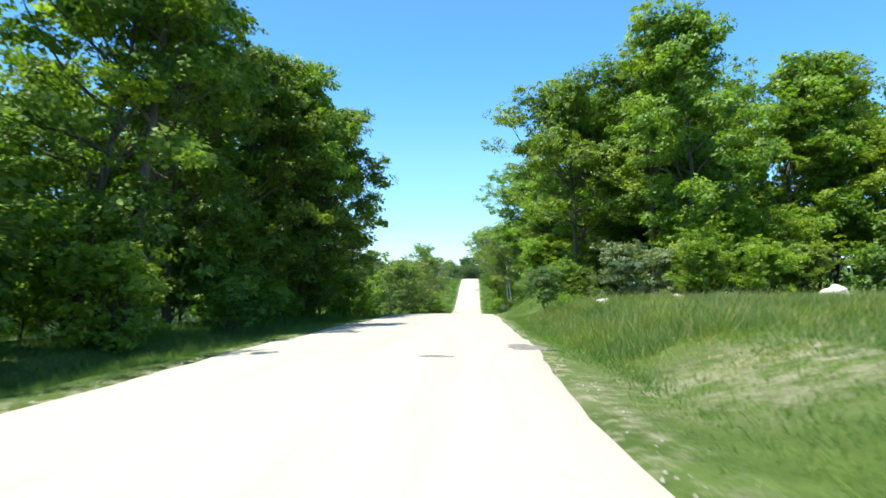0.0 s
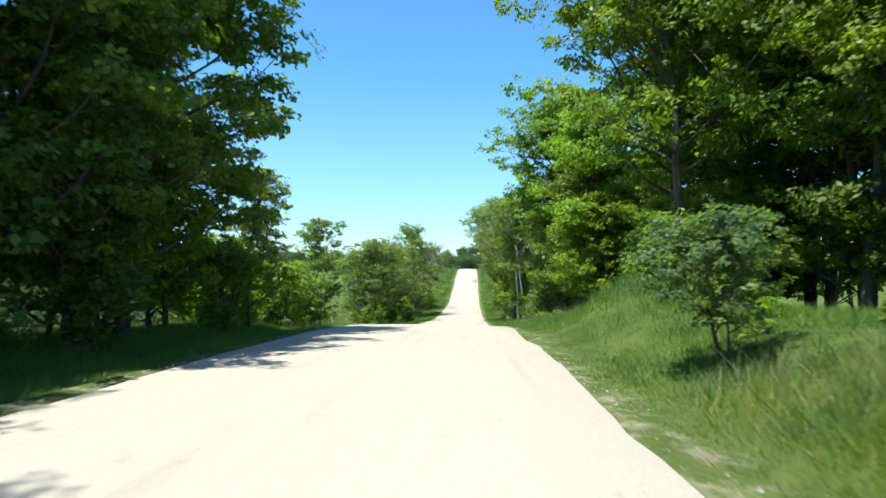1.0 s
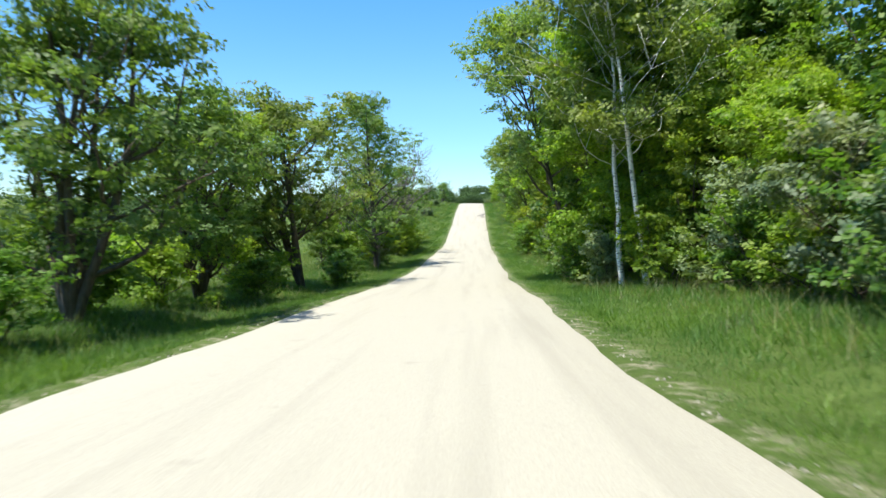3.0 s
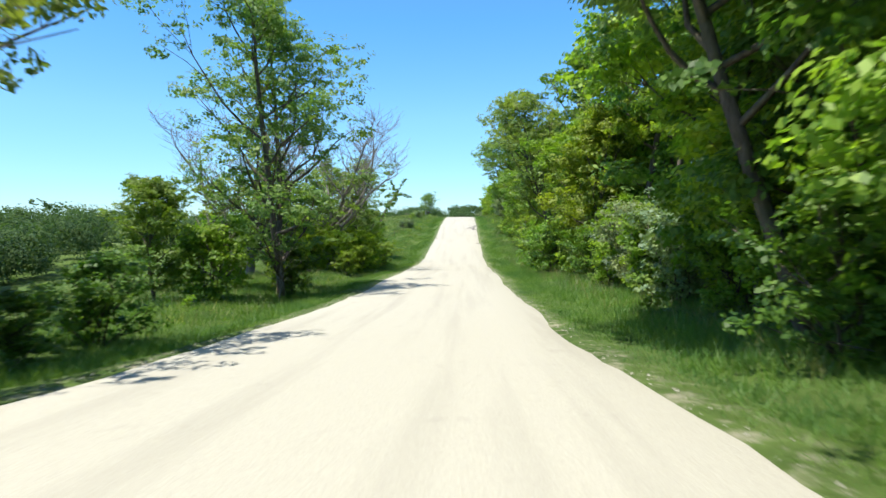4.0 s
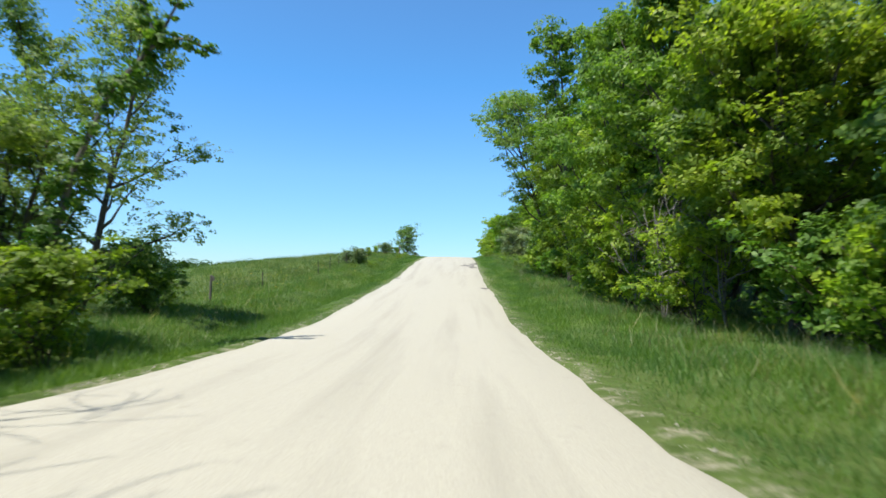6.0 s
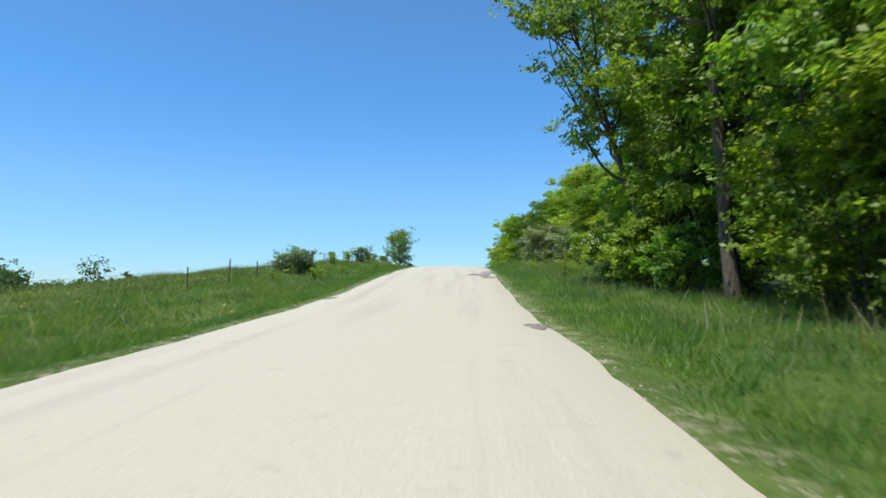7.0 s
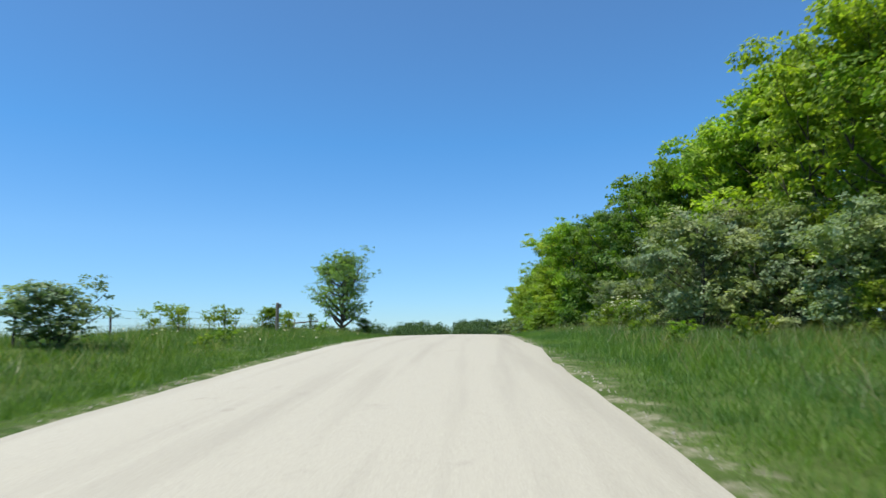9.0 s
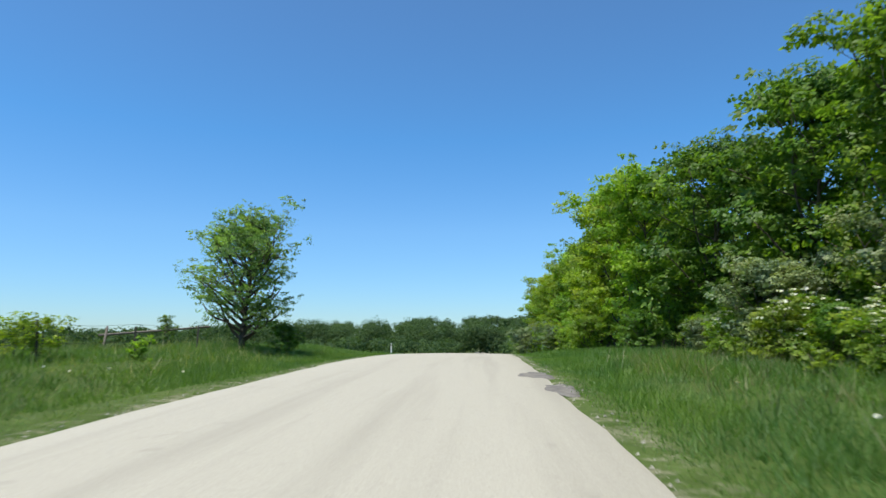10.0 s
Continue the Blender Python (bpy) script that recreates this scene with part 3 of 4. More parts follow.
# the tall wood along the right of the road, as far as its end tree
y = 36.0
while y < 160:
    x0 = 7.4 + 0.8 * math.sin(y * 0.21)
    back = 1.4 * float(smooth(64, 56, y) * smooth(38, 42, y))
    x0 += back * 0.8 + 1.5 * float(smooth(122, 130, y) * smooth(159, 154, y))
    gap = 90 < y < 110
    tall = rng.uniform(0.84, 1.0) - 0.14 * float(smooth(100, 112, y) * smooth(150, 135, y))
    if gap:
        plant(any_of("ash0", "ash1"), 13.6 + rng.uniform(-0.8, 0.8), y, rng.uniform(0.85, 0.95), spin())
    elif 61 < y < 75:
        plant(any_of("low0", "low1", "low0"), 8.6 + rng.uniform(-0.4, 0.4), y, rng.uniform(0.6, 0.7), spin())
        plant("big1", 7.6, y + 1.5, 0.85, y * 19)
        plant(any_of("stem0", "oak0"), 13.2, y + 1, 0.86, spin())
    elif 110 < y < 121:
        plant(any_of("ash0", "ash1"), 11.4, y, 0.9, spin())
    elif y < 46:
        plant("hall", x0 + 4.0 + rng.uniform(-0.4, 0.4), y, tall, spin())
    elif not 74 < y < 84:
        plant(any_of("oak0", "oak1", "oak2", "ash0", "ash1"), x0 + rng.uniform(-0.5, 0.5), y, tall, spin())
    plant(any_of("back0", "back1"), x0 + 5.0 + rng.uniform(-1, 1), y + rng.uniform(-1, 1), rng.uniform(0.85, 1.0), spin())
    for d in (2.2, 5.5):
        plant("under", x0 + d, y + rng.uniform(-2, 2), rng.uniform(0.8, 1.2), spin())
    if gap:
        plant(any_of("big0", "big0", "big1"), 7.8 + rng.uniform(-0.4, 0.5), y + rng.uniform(-1.5, 1.5), rng.uniform(0.68, 0.85), spin())
    for _ in range(2):
        plant(any_of("shrub0", "shrub0", "shrub1", "shrub1", "shrub1", "shrub0", "shrub2"), x0 - 0.9 + back + rng.uniform(-0.7, 0.6), y + rng.uniform(-2.6, 2.6), rng.uniform(0.6, 1.05), spin())
    y += rng.uniform(4.6, 5.6)
plant("big1", 7.4, 95.5, 0.8, 40)
plant("big1", 7.2, 98.6, 0.8, 140)
plant("big0", 7.4, 102.0, 0.85, 140)
for key, x, y, s in (("big1", 7.2, 25.0, 0.62), ("big1", 9.4, 26.6, 0.62), ("big0", 10.2, 24.6, 0.66), ("big0", 12.4, 24.0, 0.6), ("big0", 13.0, 29.6, 1.25), ("big0", 11.6, 28.2, 0.95), ("big0", 15.2, 30.0, 1.1)):
    plant(key, x, y, s, y * 40)
plant("birch0", 5.75, 77.2, 0.92, 0)
plant("birch1", 6.35, 76.6, 0.95, 0)
plant("shrub2", 5.5, 79.4, 0.75, 50)
plant("shrub1", 6.5, 74.6, 0.7, 150)
for key, x, y, s in (("low0", 8.3, 77.6, 0.62), ("low0", 7.5, 75.6, 0.6), ("low0", 9.6, 78.6, 0.72), ("low0", 9.2, 82.0, 0.85), ("low0", 8.7, 86.0, 0.9), ("oak1", 13.2, 82.0, 0.92), ("oak0", 15.2, 79.0, 0.9), ("oak1", 12.6, 88.0, 0.9)):
    plant(key, x, y, s, y * 61)
plant("over", 6.0, 86.0, 0.98, 0)
plant("over", 7.4, 118.0, 0.9, 0)
plant("hall", 8.4, 42.5, 0.98, 100)
plant("hall", 7.9, 38.0, 0.95, 250)
plant("hall", 12.6, 39.0, 0.9, 30)
plant("arch", 4.7, 27.0, 0.74, 180)
# bushy trees added inside the wood, a dark curtain hiding lit trees beyond
for x, y, s in ((9.6, 40.6, 0.5), (9.2, 44.8, 0.52), (9.9, 48.2, 0.6), (12.0, 43.0, 0.6), (8.8, 38.6, 0.5), (8.9, 42.6, 0.52), (11.4, 40.4, 0.6), (10.8, 45.6, 0.6)):
    plant("low1", x, y, s, y * 53)
plant("hall", 11.0, 34.5, 0.95, 140)
plant("oak2", 11.4, 29.0, 0.9, 40)
plant("oak1", 17.6, 35.5, 1.12, 80)
plant("ash1", 20.6, 36.0, 1.1, 200)
plant("stem1", 10.4, 31.6, 0.9, 250)
plant("birch1", 9.0, 95.0, 1.0, 120)
plant("over", 8.0, 161.0, 1.0, 0)
for x, y, s in ((8.6, 132.6, 0.95), (9.0, 137.4, 1.0), (8.7, 142.2, 0.95), (8.9, 147.0, 1.0), (8.6, 152.4, 0.95)):
    plant("low0", x, y, s, y * 23)
plant("stem0", 7.6, 154.7, 1.0, 90)
for x, y, s in ((7.3, 141.4, 0.95), (7.7, 145.4, 1.0), (7.5, 149.6, 0.9), (7.2, 134.6, 0.7)):
    plant("big0", x, y, s, y * 47)
plant("snag", 8.7, 158.0, 0.95, 0)
for x, y, s in ((9.4, 158.0, 0.9), (8.8, 162.5, 0.95), (10.2, 165.5, 0.8), (11.2, 168.5, 0.75)):
    plant(any_of("low0", "low1"), x, y, s, y * 23)
for x, y, s in ((7.0, 156.5, 0.8), (7.4, 159.5, 1.0), (7.2, 163.0, 0.9), (8.2, 165.5, 1.0), (9.0, 168.0, 0.9), (10.0, 171.5, 0.9)):
    plant(any_of("shrub0", "shrub1"), x, y, s, y * 31)
# tall bare trunks above the shrubs of the dip
plant("stem1", 9.2, 106.4, 1.0, 0)
plant("stem1", 9.7, 103.8, 0.95, 20)
plant("stem0", 8.4, 121.6, 1.0, 180)
for x, y, s in ((7.7, 108.6, 1.0), (8.4, 112.2, 1.1), (9.4, 115.6, 1.0)):
    plant("low0", x, y, s, y * 23)
# the full edge behind the birches
for key, x, y, s in (("ash0", 7.0, 79.4, 1.0), ("ash1", 7.4, 83.2, 1.0), ("ash1", 6.5, 81.6, 0.98), ("low0", 9.2, 74.6, 0.75), ("low0", 6.9, 87.4, 0.85), ("low1", 7.3, 91.0, 0.9), ("ash0", 6.9, 89.6, 1.0),
                     ("low0", 7.8, 79.8, 0.8), ("big0", 6.5, 83.0, 0.85), ("big0", 6.3, 86.6, 0.75), ("big0", 7.0, 77.0, 0.8), ("low1", 8.2, 51.6, 1.0), ("low1", 8.6, 55.4, 0.95), ("low0", 7.0, 49.0, 0.7), ("hall", 6.8, 59.6, 1.0), ("low1", 7.2, 58.4, 0.8), ("low1", 6.4, 61.0, 0.42), ("low1", 7.6, 56.0, 0.45), ("low1", 7.9, 59.8, 0.5), ("low0", 7.4, 53.6, 0.4), ("oak0", 8.4, 57.0, 0.95)):
    plant(key, x, y, s, y * 37)
# the edge of the same wood facing the clearing at the start
for k in range(6):
    x = 12.5 + 4.6 * k
    plant(any_of("ash0", "ash1", "ash0", "oak0"), x, 34 + rng.uniform(-1.5, 1.5), rng.uniform(0.85, 1.05), spin())
    plant(any_of("back0", "back1"), x + 2, 40, 1.0, spin())
    for d in (0.0, 2.3):
        plant(any_of("shrub0", "shrub1", "shrub1", "shrub2"), x - 1.0 + d + rng.uniform(-0.5, 0.5), 27.6 + rng.uniform(-1, 1), rng.uniform(0.8, 1.2), spin())
    plant("under", x, 31, 1.1, spin())
# lower, bushier wood up to and past the crest
y = 172.0
while y < 275:
    x0 = 13.4 - 5.0 * float(smooth(184, 230, y)) + rng.uniform(-0.4, 0.4)
    x0 += 1.9 * float(smooth(198, 205, y) * smooth(224, 217, y))
    tall = 0.92 + 0.16 * float(smooth(186, 200, y)) - 0.1 * float(smooth(205, 215, y)) - 0.06 * float(smooth(212, 226, y)) + 0.11 * float(smooth(194, 204, y) * smooth(228, 216, y))
    plant(any_of("low0", "low0", "low0", "low1"), x0, y, tall * rng.uniform(0.92, 1.06), spin())
    plant(any_of("back0", "back1"), x0 + 4.0, y + 1.5, tall * rng.uniform(0.62, 0.7), spin())
    for d in (0.6, 4.5):
        plant("under", x0 + d, y + rng.uniform(-1.8, 1.8), rng.uniform(0.8, 1.0), spin())
    if rng.random() < 0.75:
        plant(any_of("shrub0", "shrub1", "shrub2"), x0 - 2.9 + rng.uniform(-0.9, 0.5), y + rng.uniform(-2, 2), rng.uniform(0.4, 0.95), spin())
    if y > 204:
        plant(any_of("shrub0", "shrub1"), x0 - 2.3 + rng.uniform(-0.3, 0.3), y + 0.9, rng.uniform(0.5, 0.75), spin())
        plant("shrub0", x0 - 2.6 + rng.uniform(-0.4, 0.4), y + 2.8, rng.uniform(0.35, 0.6), spin())
    y += rng.uniform(3.6, 4.4)
for x, y, s in ((9.6, 181, 0.8), (10.4, 184.5, 0.9), (9.4, 188, 0.65), (7.6, 207.0, 0.5), (8.6, 209.0, 0.62), (8.2, 212.0, 0.66), (9.2, 212.6, 0.7), (7.9, 215.0, 0.5), (8.9, 217.5, 0.55)):
    plant("elder", x, y, s, x * 77 + y)
for x, y, s in ((7.8, 198.2, 0.9), (9.2, 200.2, 1.05), (10.9, 199.0, 1.0), (8.6, 202.6, 0.85), (10.4, 194.5, 0.8), (10.4, 209.5, 0.85), (9.1, 214.2, 0.72)):
    plant("big1", x, y, s, y * 41)
# the dark wood on the left at the start
y = 1.0
while y < 34:
    x0 = -8.0
    thick = y > 11
    plant(any_of("oak0", "oak1", "oak2") if thick else any_of("stem0", "stem1"), x0 + rng.uniform(-0.7, 0.4), y, rng.uniform(0.86, 1.0), spin())
    for d in (5.0, 10.5):
        plant(any_of("back0", "back1"), x0 - d + rng.uniform(-1, 1), y + rng.uniform(-1, 1), rng.uniform(0.5, 0.62), spin())
    for d in (1.0, 4.0, 8, 12):
        plant("under", x0 - d, y + rng.uniform(-2, 2), rng.uniform(0.9, 1.25), spin())
    for _ in range(2):
        plant(any_of("shrub1", "shrub1", "shrub0"), x0 + 1.2 + rng.uniform(-0.6, 0.6), y + rng.uniform(-2, 2), rng.uniform(0.6, 1.0), spin())
    y += rng.uniform(4.4, 5.2)
plant("stem1", -7.0, 15.5, 0.95, 60)
plant("oak1", -7.3, 33.8, 0.95, 100)
plant("oak0", -8.0, 28.6, 0.95, 220)
plant("oak2", -8.6, 36.5, 0.85, 10)
plant("low1", -7.0, 31.4, 0.9, 10)
plant("low0", -7.4, 36.4, 0.75, 80)
for y in (21.5, 26, 30.5, 35):
    plant(any_of("oak0", "oak1", "low1"), -11.8 + rng.uniform(-0.5, 0.5), y, 0.85, spin())
    plant("low1", -8.2, y + 2.0, rng.uniform(0.6, 0.75), spin())
# scrub and single trees down the left verge
plant("slim", -7.0, 53, 0.88, 40)
plant("slim", -6.4, 40.5, 0.85, 200)
plant("slim", -8.5, 46.5, 0.8, 100)
for x, y, s in ((-6.4, 38.5, 1.1), (-7.8, 41, 1.3), (-6.6, 44.5, 1.1), (-8.4, 47, 1.2), (-7.0, 49.5, 1.0), (-7.2, 52.5, 0.8), (-9.5, 43, 1.4)):
    plant(any_of("shrub0", "shrub0", "shrub1"), x, y, s, y * 40)
plant("apple0", -6.8, 68.5, 0.86, 20)
plant("apple1", -6.4, 83.5, 1.08, 150)
plant("apple0", -9.4, 80, 0.9, 80)
plant("apple1", -7.4, 75.5, 0.8, 260)
for x, y, s in ((-7.0, 72.5, 0.7), (-7.6, 78.5, 0.8), (-8.6, 83.0, 0.9), (-6.8, 81.0, 0.6), (-8.4, 74.0, 0.8)):
    plant("shrub0", x, y, s, y * 31)
for x, y, s in ((-6.4, 66, 0.6), (-6.0, 76.5, 0.55), (-5.6, 88, 0.7), (-7.5, 70, 0.8), (-5.4, 85.5, 0.5)):
    plant("shrub1", x, y, s, y * 31)
plant("elm", -5.9, 100.4, 1.0, 10)
plant("brush", -7.6, 98.4, 0.8, 60)
plant("brush", -5.6, 99.0, 0.55, 160)
plant("swept", -7.8, 114.0, 1.0, 0)
plant("low1", -8.6, 96.0, 0.5, 0)
for x, y, s in ((-5.8, 101.5, 0.8), (-7.5, 97.5, 1.0), (-8.8, 102, 1.2), (-7, 105, 0.7)):
    plant(any_of("shrub1", "shrub0"), x, y, s, y * 31)
plant("dead0", -7.8, 118, 1.45, 0, 0, 0.78)
plant("dead1", -11.6, 113.5, 1.2, 50, 0, 0.82)
for x, y, s in ((-6.0, 114, 0.6), (-5.8, 118.5, 0.75), (-6.4, 122.5, 1.0), (-10, 116, 0.9), (-6.6, 126, 1.25), (-9.5, 121, 1.0), (-5.6, 128.5, 0.8)):
    plant("shrub0", x, y, s, y * 31)
plant("apple0", -8.2, 131, 0.66, 200)
plant("apple1", -7.6, 123.5, 0.62, 30)
for x, y, s in ((-7.2, 115.5, 0.7), (-9.4, 113.5, 0.75), (-6.6, 120.5, 0.75), (-9.4, 120.5, 0.85), (-11.4, 122.5, 0.95), (-9.0, 115.6, 0.8)):
    plant("big0", x, y, s, y * 17)
plant("ivy", -6.9, 130.0, 1.06, 0)
plant("elm", -10.2, 137.0, 0.8, 90)
for x, y, s in ((-8.4, 137.5, 0.75), (-9.6, 139.5, 0.95), (-11, 137, 1.0)):
    plant("shrub1", x, y, s, y * 31)
for x, y, s in ((7.0, 136.4, 0.9), (6.9, 139.2, 0.8), (7.6, 133.6, 0.9), (8.3, 50.0, 1.0), (8.0, 63.0, 1.1), (7.2, 98.4, 0.8), (8.4, 39.6, 1.0)):
    plant("brush", x, y, s, y * 29)
for k in range(50):
    y = rng.choice((rng.uniform(166, 214), rng.uniform(26, 75), rng.uniform(40, 150), rng.uniform(166, 214)))
    side = 1 if rng.random() < 0.6 else -1
    plant("weed", side * rng.uniform(5.2, 7.2), y, rng.uniform(0.6, 1.2), spin())
plant("lone", -7.2, 219.4, 0.95, 30)
# added deep green shrub, its dark mass standing in for the tree's cast shadow
plant("shrub1", -5.9, 220.6, 0.45, 10)
plant("shrub2", -7.4, 192.2, 0.76, 0, 0, 0.7)
plant("shrub2", -7.5, 172.6, 0.72, 90, 0, 0.75)
plant("shrub2", -8.6, 173.4, 0.6, 200, 0, 0.75)
plant("shrub0", -7.6, 206.4, 0.42, 300)
plant("slim", -8.2, 216, 0.16, 0)


def vine(x, y, length, seed):
    """Leafy vine sprawling along the fence wires."""
    g = np.random.default_rng(seed)
    spots, runs = [], []
    for k in range(20):
        u = (k / 19 - 0.5) * length
        top = 0.62 + 0.22 * math.sin(k * 1.3 + seed) + g.uniform(-0.08, 0.08)
        spots.append((Vector((g.normal(0, 0.1), u, top)), g.uniform(0.14, 0.28)))
        if k % 3 == 0:
            spots.append((Vector((g.normal(0, 0.1), u, top * 0.5)), 0.16))
            runs.append(([Vector((0, u, -0.1)), Vector((0.05, u + 0.05, top * 0.5)), Vector((0, u, top))], [0.012, 0.01, 0.006]))
    ob = tagged(new("vine"), "leafy yellow-green vine sprawling over the fence wires", "vine", "fence vines")
    v, f = tubes(runs)
    part("stem", mesh_from("stem", v, f, BARK), ob)
    part("foliage", loose_mesh("foliage", leaves(g, spots, 2200, 0.062, bunch=5), LEAF_LIGHT), ob)
    ob.matrix_basis = pose(x, y, ground_at(x, y))


for k, (x, y, w) in enumerate(((-7.95, 198.4, 2.4), (-7.9, 202.2, 2.6), (-7.7, 209.5, 1.6), (-8.4, 184.6, 1.4), (-8.3, 190.4, 1.2))):
    vine(x, y, w, k + 3)


def far_woods():
    """Woods too far off to count: in the valley, beyond the crest and on the skyline. An unseen stand at x 24 to 50 is
    added to block light.
    """
    g = np.random.default_rng(5)
    stands = ((-110, -52, 88, 205, 360, 7.5, 320000, 0.37, 1.0), (-62, -46, 94, 114, 22, 4.6, 18000, 0.4, 1.0), (-90, -48, 195, 225, 26, 4.6, 18000, 0.4, 1.0), (-330, -110, 40, 420, 300, 9.0, 40000, 1.1, 1.0),
              (-60, 40, 330, 372, 60, 4.5, 22000, 0.5, 1.0), (-95, 75, 395, 440, 108, 10.0, 330000, 0.42, 1.7), (-170, -70, 350, 420, 110, 6.5, 16000, 0.8, 1.0), (-280, 280, 520, 680, 252, 9.5, 190000, 1.1, 1.7), (24, 50, 20, 300, 130, 11.0, 16000, 1.0, 1.0), (-250, 250, 430, 540, 72, 9.0, 14000, 1.3, 1.7))
    sets = []
    for a, b, c, d, n, tall, count, size, broad in stands:
        clusters = []
        for x, y in zip(g.uniform(a, b, n), g.uniform(c, d, n)):
            if abs(x) < 8 and y < 350:
                continue
            h, t, w = float(land(x, y)), tall * g.uniform(0.7, 1.2), broad * g.uniform(1.8, 3.2)
            clusters.append(((x, y, h + 0.25 * t), w * 0.9))
            for _ in range(5):
                az = g.uniform(0, 6.28)
                clusters.append(((x + math.cos(az) * w * 0.7, y + math.sin(az) * w * 0.7, h + t * g.uniform(0.3, 0.75)), w * g.uniform(0.6, 0.9)))
            clusters.append(((x, y, h + t * 0.74), w * 0.95))
        sets.append(leaves(g, clusters, count, size, 0.85, 0.0, 1.3, 3))
    q = np.concatenate(sets)
    tagged(new("distant_woods", loose_mesh("distant_woods", q, LEAF_FAR)), "distant green woods on low hills", "woods", kind="stuff")


far_woods()


# ---- grass on the verges ----
def grass(name, label, x0, x1, y0, y1, tufts, blades, tall, seed, crowd=1.25):
    """Bent blades in tufts, shorter beside the road and on the trampled pull-off."""
    g = np.random.default_rng(seed)
    n = tufts * blades
    tx, ty = x0 + (x1 - x0) * g.uniform(0, 1, tufts) ** crowd, g.uniform(y0, y1, tufts)
    lush = 0.6 + 0.7 * g.random(tufts) + 0.25 * np.sin(tx * 1.3 + ty * 0.6)
    px = np.repeat(tx, blades) + g.normal(0, 0.13, n)
    py = np.repeat(ty, blades) + g.normal(0, 0.13, n)
    bare = (px > 2.8) & (py < 9.5) & (np.sin(px * 1.7 + 1.0) + np.sin(py * 1.1 + px * 0.6) > -0.5)
    keep = (np.abs(px) > 2.85) & ~(bare & (g.random(n) < 0.4))
    px, py, lush = px[keep], py[keep], np.repeat(lush, blades)[keep]
    n = len(px)
    pz = land(px, py) - 0.03
    shoulder = np.clip((np.abs(px) - 2.75) / 1.3, 0.25, 1) * np.where((px > 2.8) & (py < 10), 0.5, 1.0)
    h = tall * lush * shoulder * g.uniform(0.6, 1.2, n)
    a = g.uniform(0, 2 * np.pi, n)
    w = 0.004 + 0.007 * g.random(n)
    lean = g.normal(0, 0.5, (n, 2)) * h[:, None]
    side = np.stack([np.cos(a) * w, np.sin(a) * w, 0 * a], -1)
    foot = np.stack([px, py, pz], -1)
    tip = foot + np.stack([lean[:, 0], lean[:, 1], h], -1)
    q = np.stack([foot - side, foot + side, tip], 1)
    tagged(new(name, loose_mesh(name, q, GRASS)), label, "grass", kind="stuff")


grass("verge_grass", "rough uncut green grass along the road", -2.95, -9.0, -1, 232, 52000, 10, 0.21, 1)
grass("verge_grass", "rough uncut green grass along the road", 2.95, 9.5, -1, 232, 56000, 10, 0.22, 2)


grass("verge_grass", "rough uncut green grass along the road", 9.5, 13.0, 164, 204, 8000, 9, 0.34, 3, 1.0)
grass("verge_grass", "rough uncut green grass along the road", 3.0, 15.0, 2, 24, 13000, 10, 0.26, 7, 1.0)
grass("verge_grass", "rough uncut green grass along the road", 9.5, 20.0, 10, 32, 7000, 9, 0.32, 8, 1.0)
grass("meadow_grass", "long meadow grass sloping away from the road", -9.0, -34.0, 42, 228, 26000, 8, 0.32, 4, 1.5)
grass("seed_grass", "pale seed heads standing above the verge grass", 4.6, 11.5, 40, 215, 7000, 4, 0.46, 5, 1.0)
grass("seed_grass", "pale seed heads standing above the verge grass", -4.8, -18.0, 40, 222, 9000, 4, 0.42, 6, 1.0)
grass("seed_grass", "pale seed heads standing above the verge grass", 3.6, 17.0, 7, 26, 5200, 5, 0.36, 9, 1.0)
for o in scene.objects:
    if o.name.startswith("seed_grass"):
        o.data.materials[0] = SEED


def flowers(name, label, spots, seed):
    """Small white meadow flowers in loose drifts."""
    g = np.random.default_rng(seed)
    heads = []
    for x, y, n, r in spots:
        for _ in range(n):
            a, b = x + g.normal(0, r * 0.5), y + g.normal(0, r)
            heads.append(((a, b, float(land(a, b)) + g.uniform(0.2, 0.38)), 0.03))
    q = leaves(g, [(Vector(p), r) for p, r in heads], len(heads) * 5, 0.042, 0.3)
    tagged(new(name, loose_mesh(name, q, PETAL)), label, "flowers", kind="stuff")


flowers("meadow_flowers", "scattered white daisies in the verge grass",
        [(-6.5, 198, 110, 3.0), (-6.0, 206, 30, 2.0), (6.5, 168, 8, 2.0), (5.5, 205, 8, 3.0), (5.0, 58, 5, 3.0), (-5.5, 184, 12, 4.0), (6.0, 160, 10, 3)], 8)


flowers("yellow_flowers", "small yellow flowers drifting through the meadow", [(-9.5, 163, 90, 3.0), (-11.5, 168, 60, 3.0), (-6.6, 177, 50, 4.0), (-9.0, 150, 50, 5.0)], 9)
for o in scene.objects:
    if o.name.startswith("yellow_flowers"):
        o.data.materials[0] = YELLOW


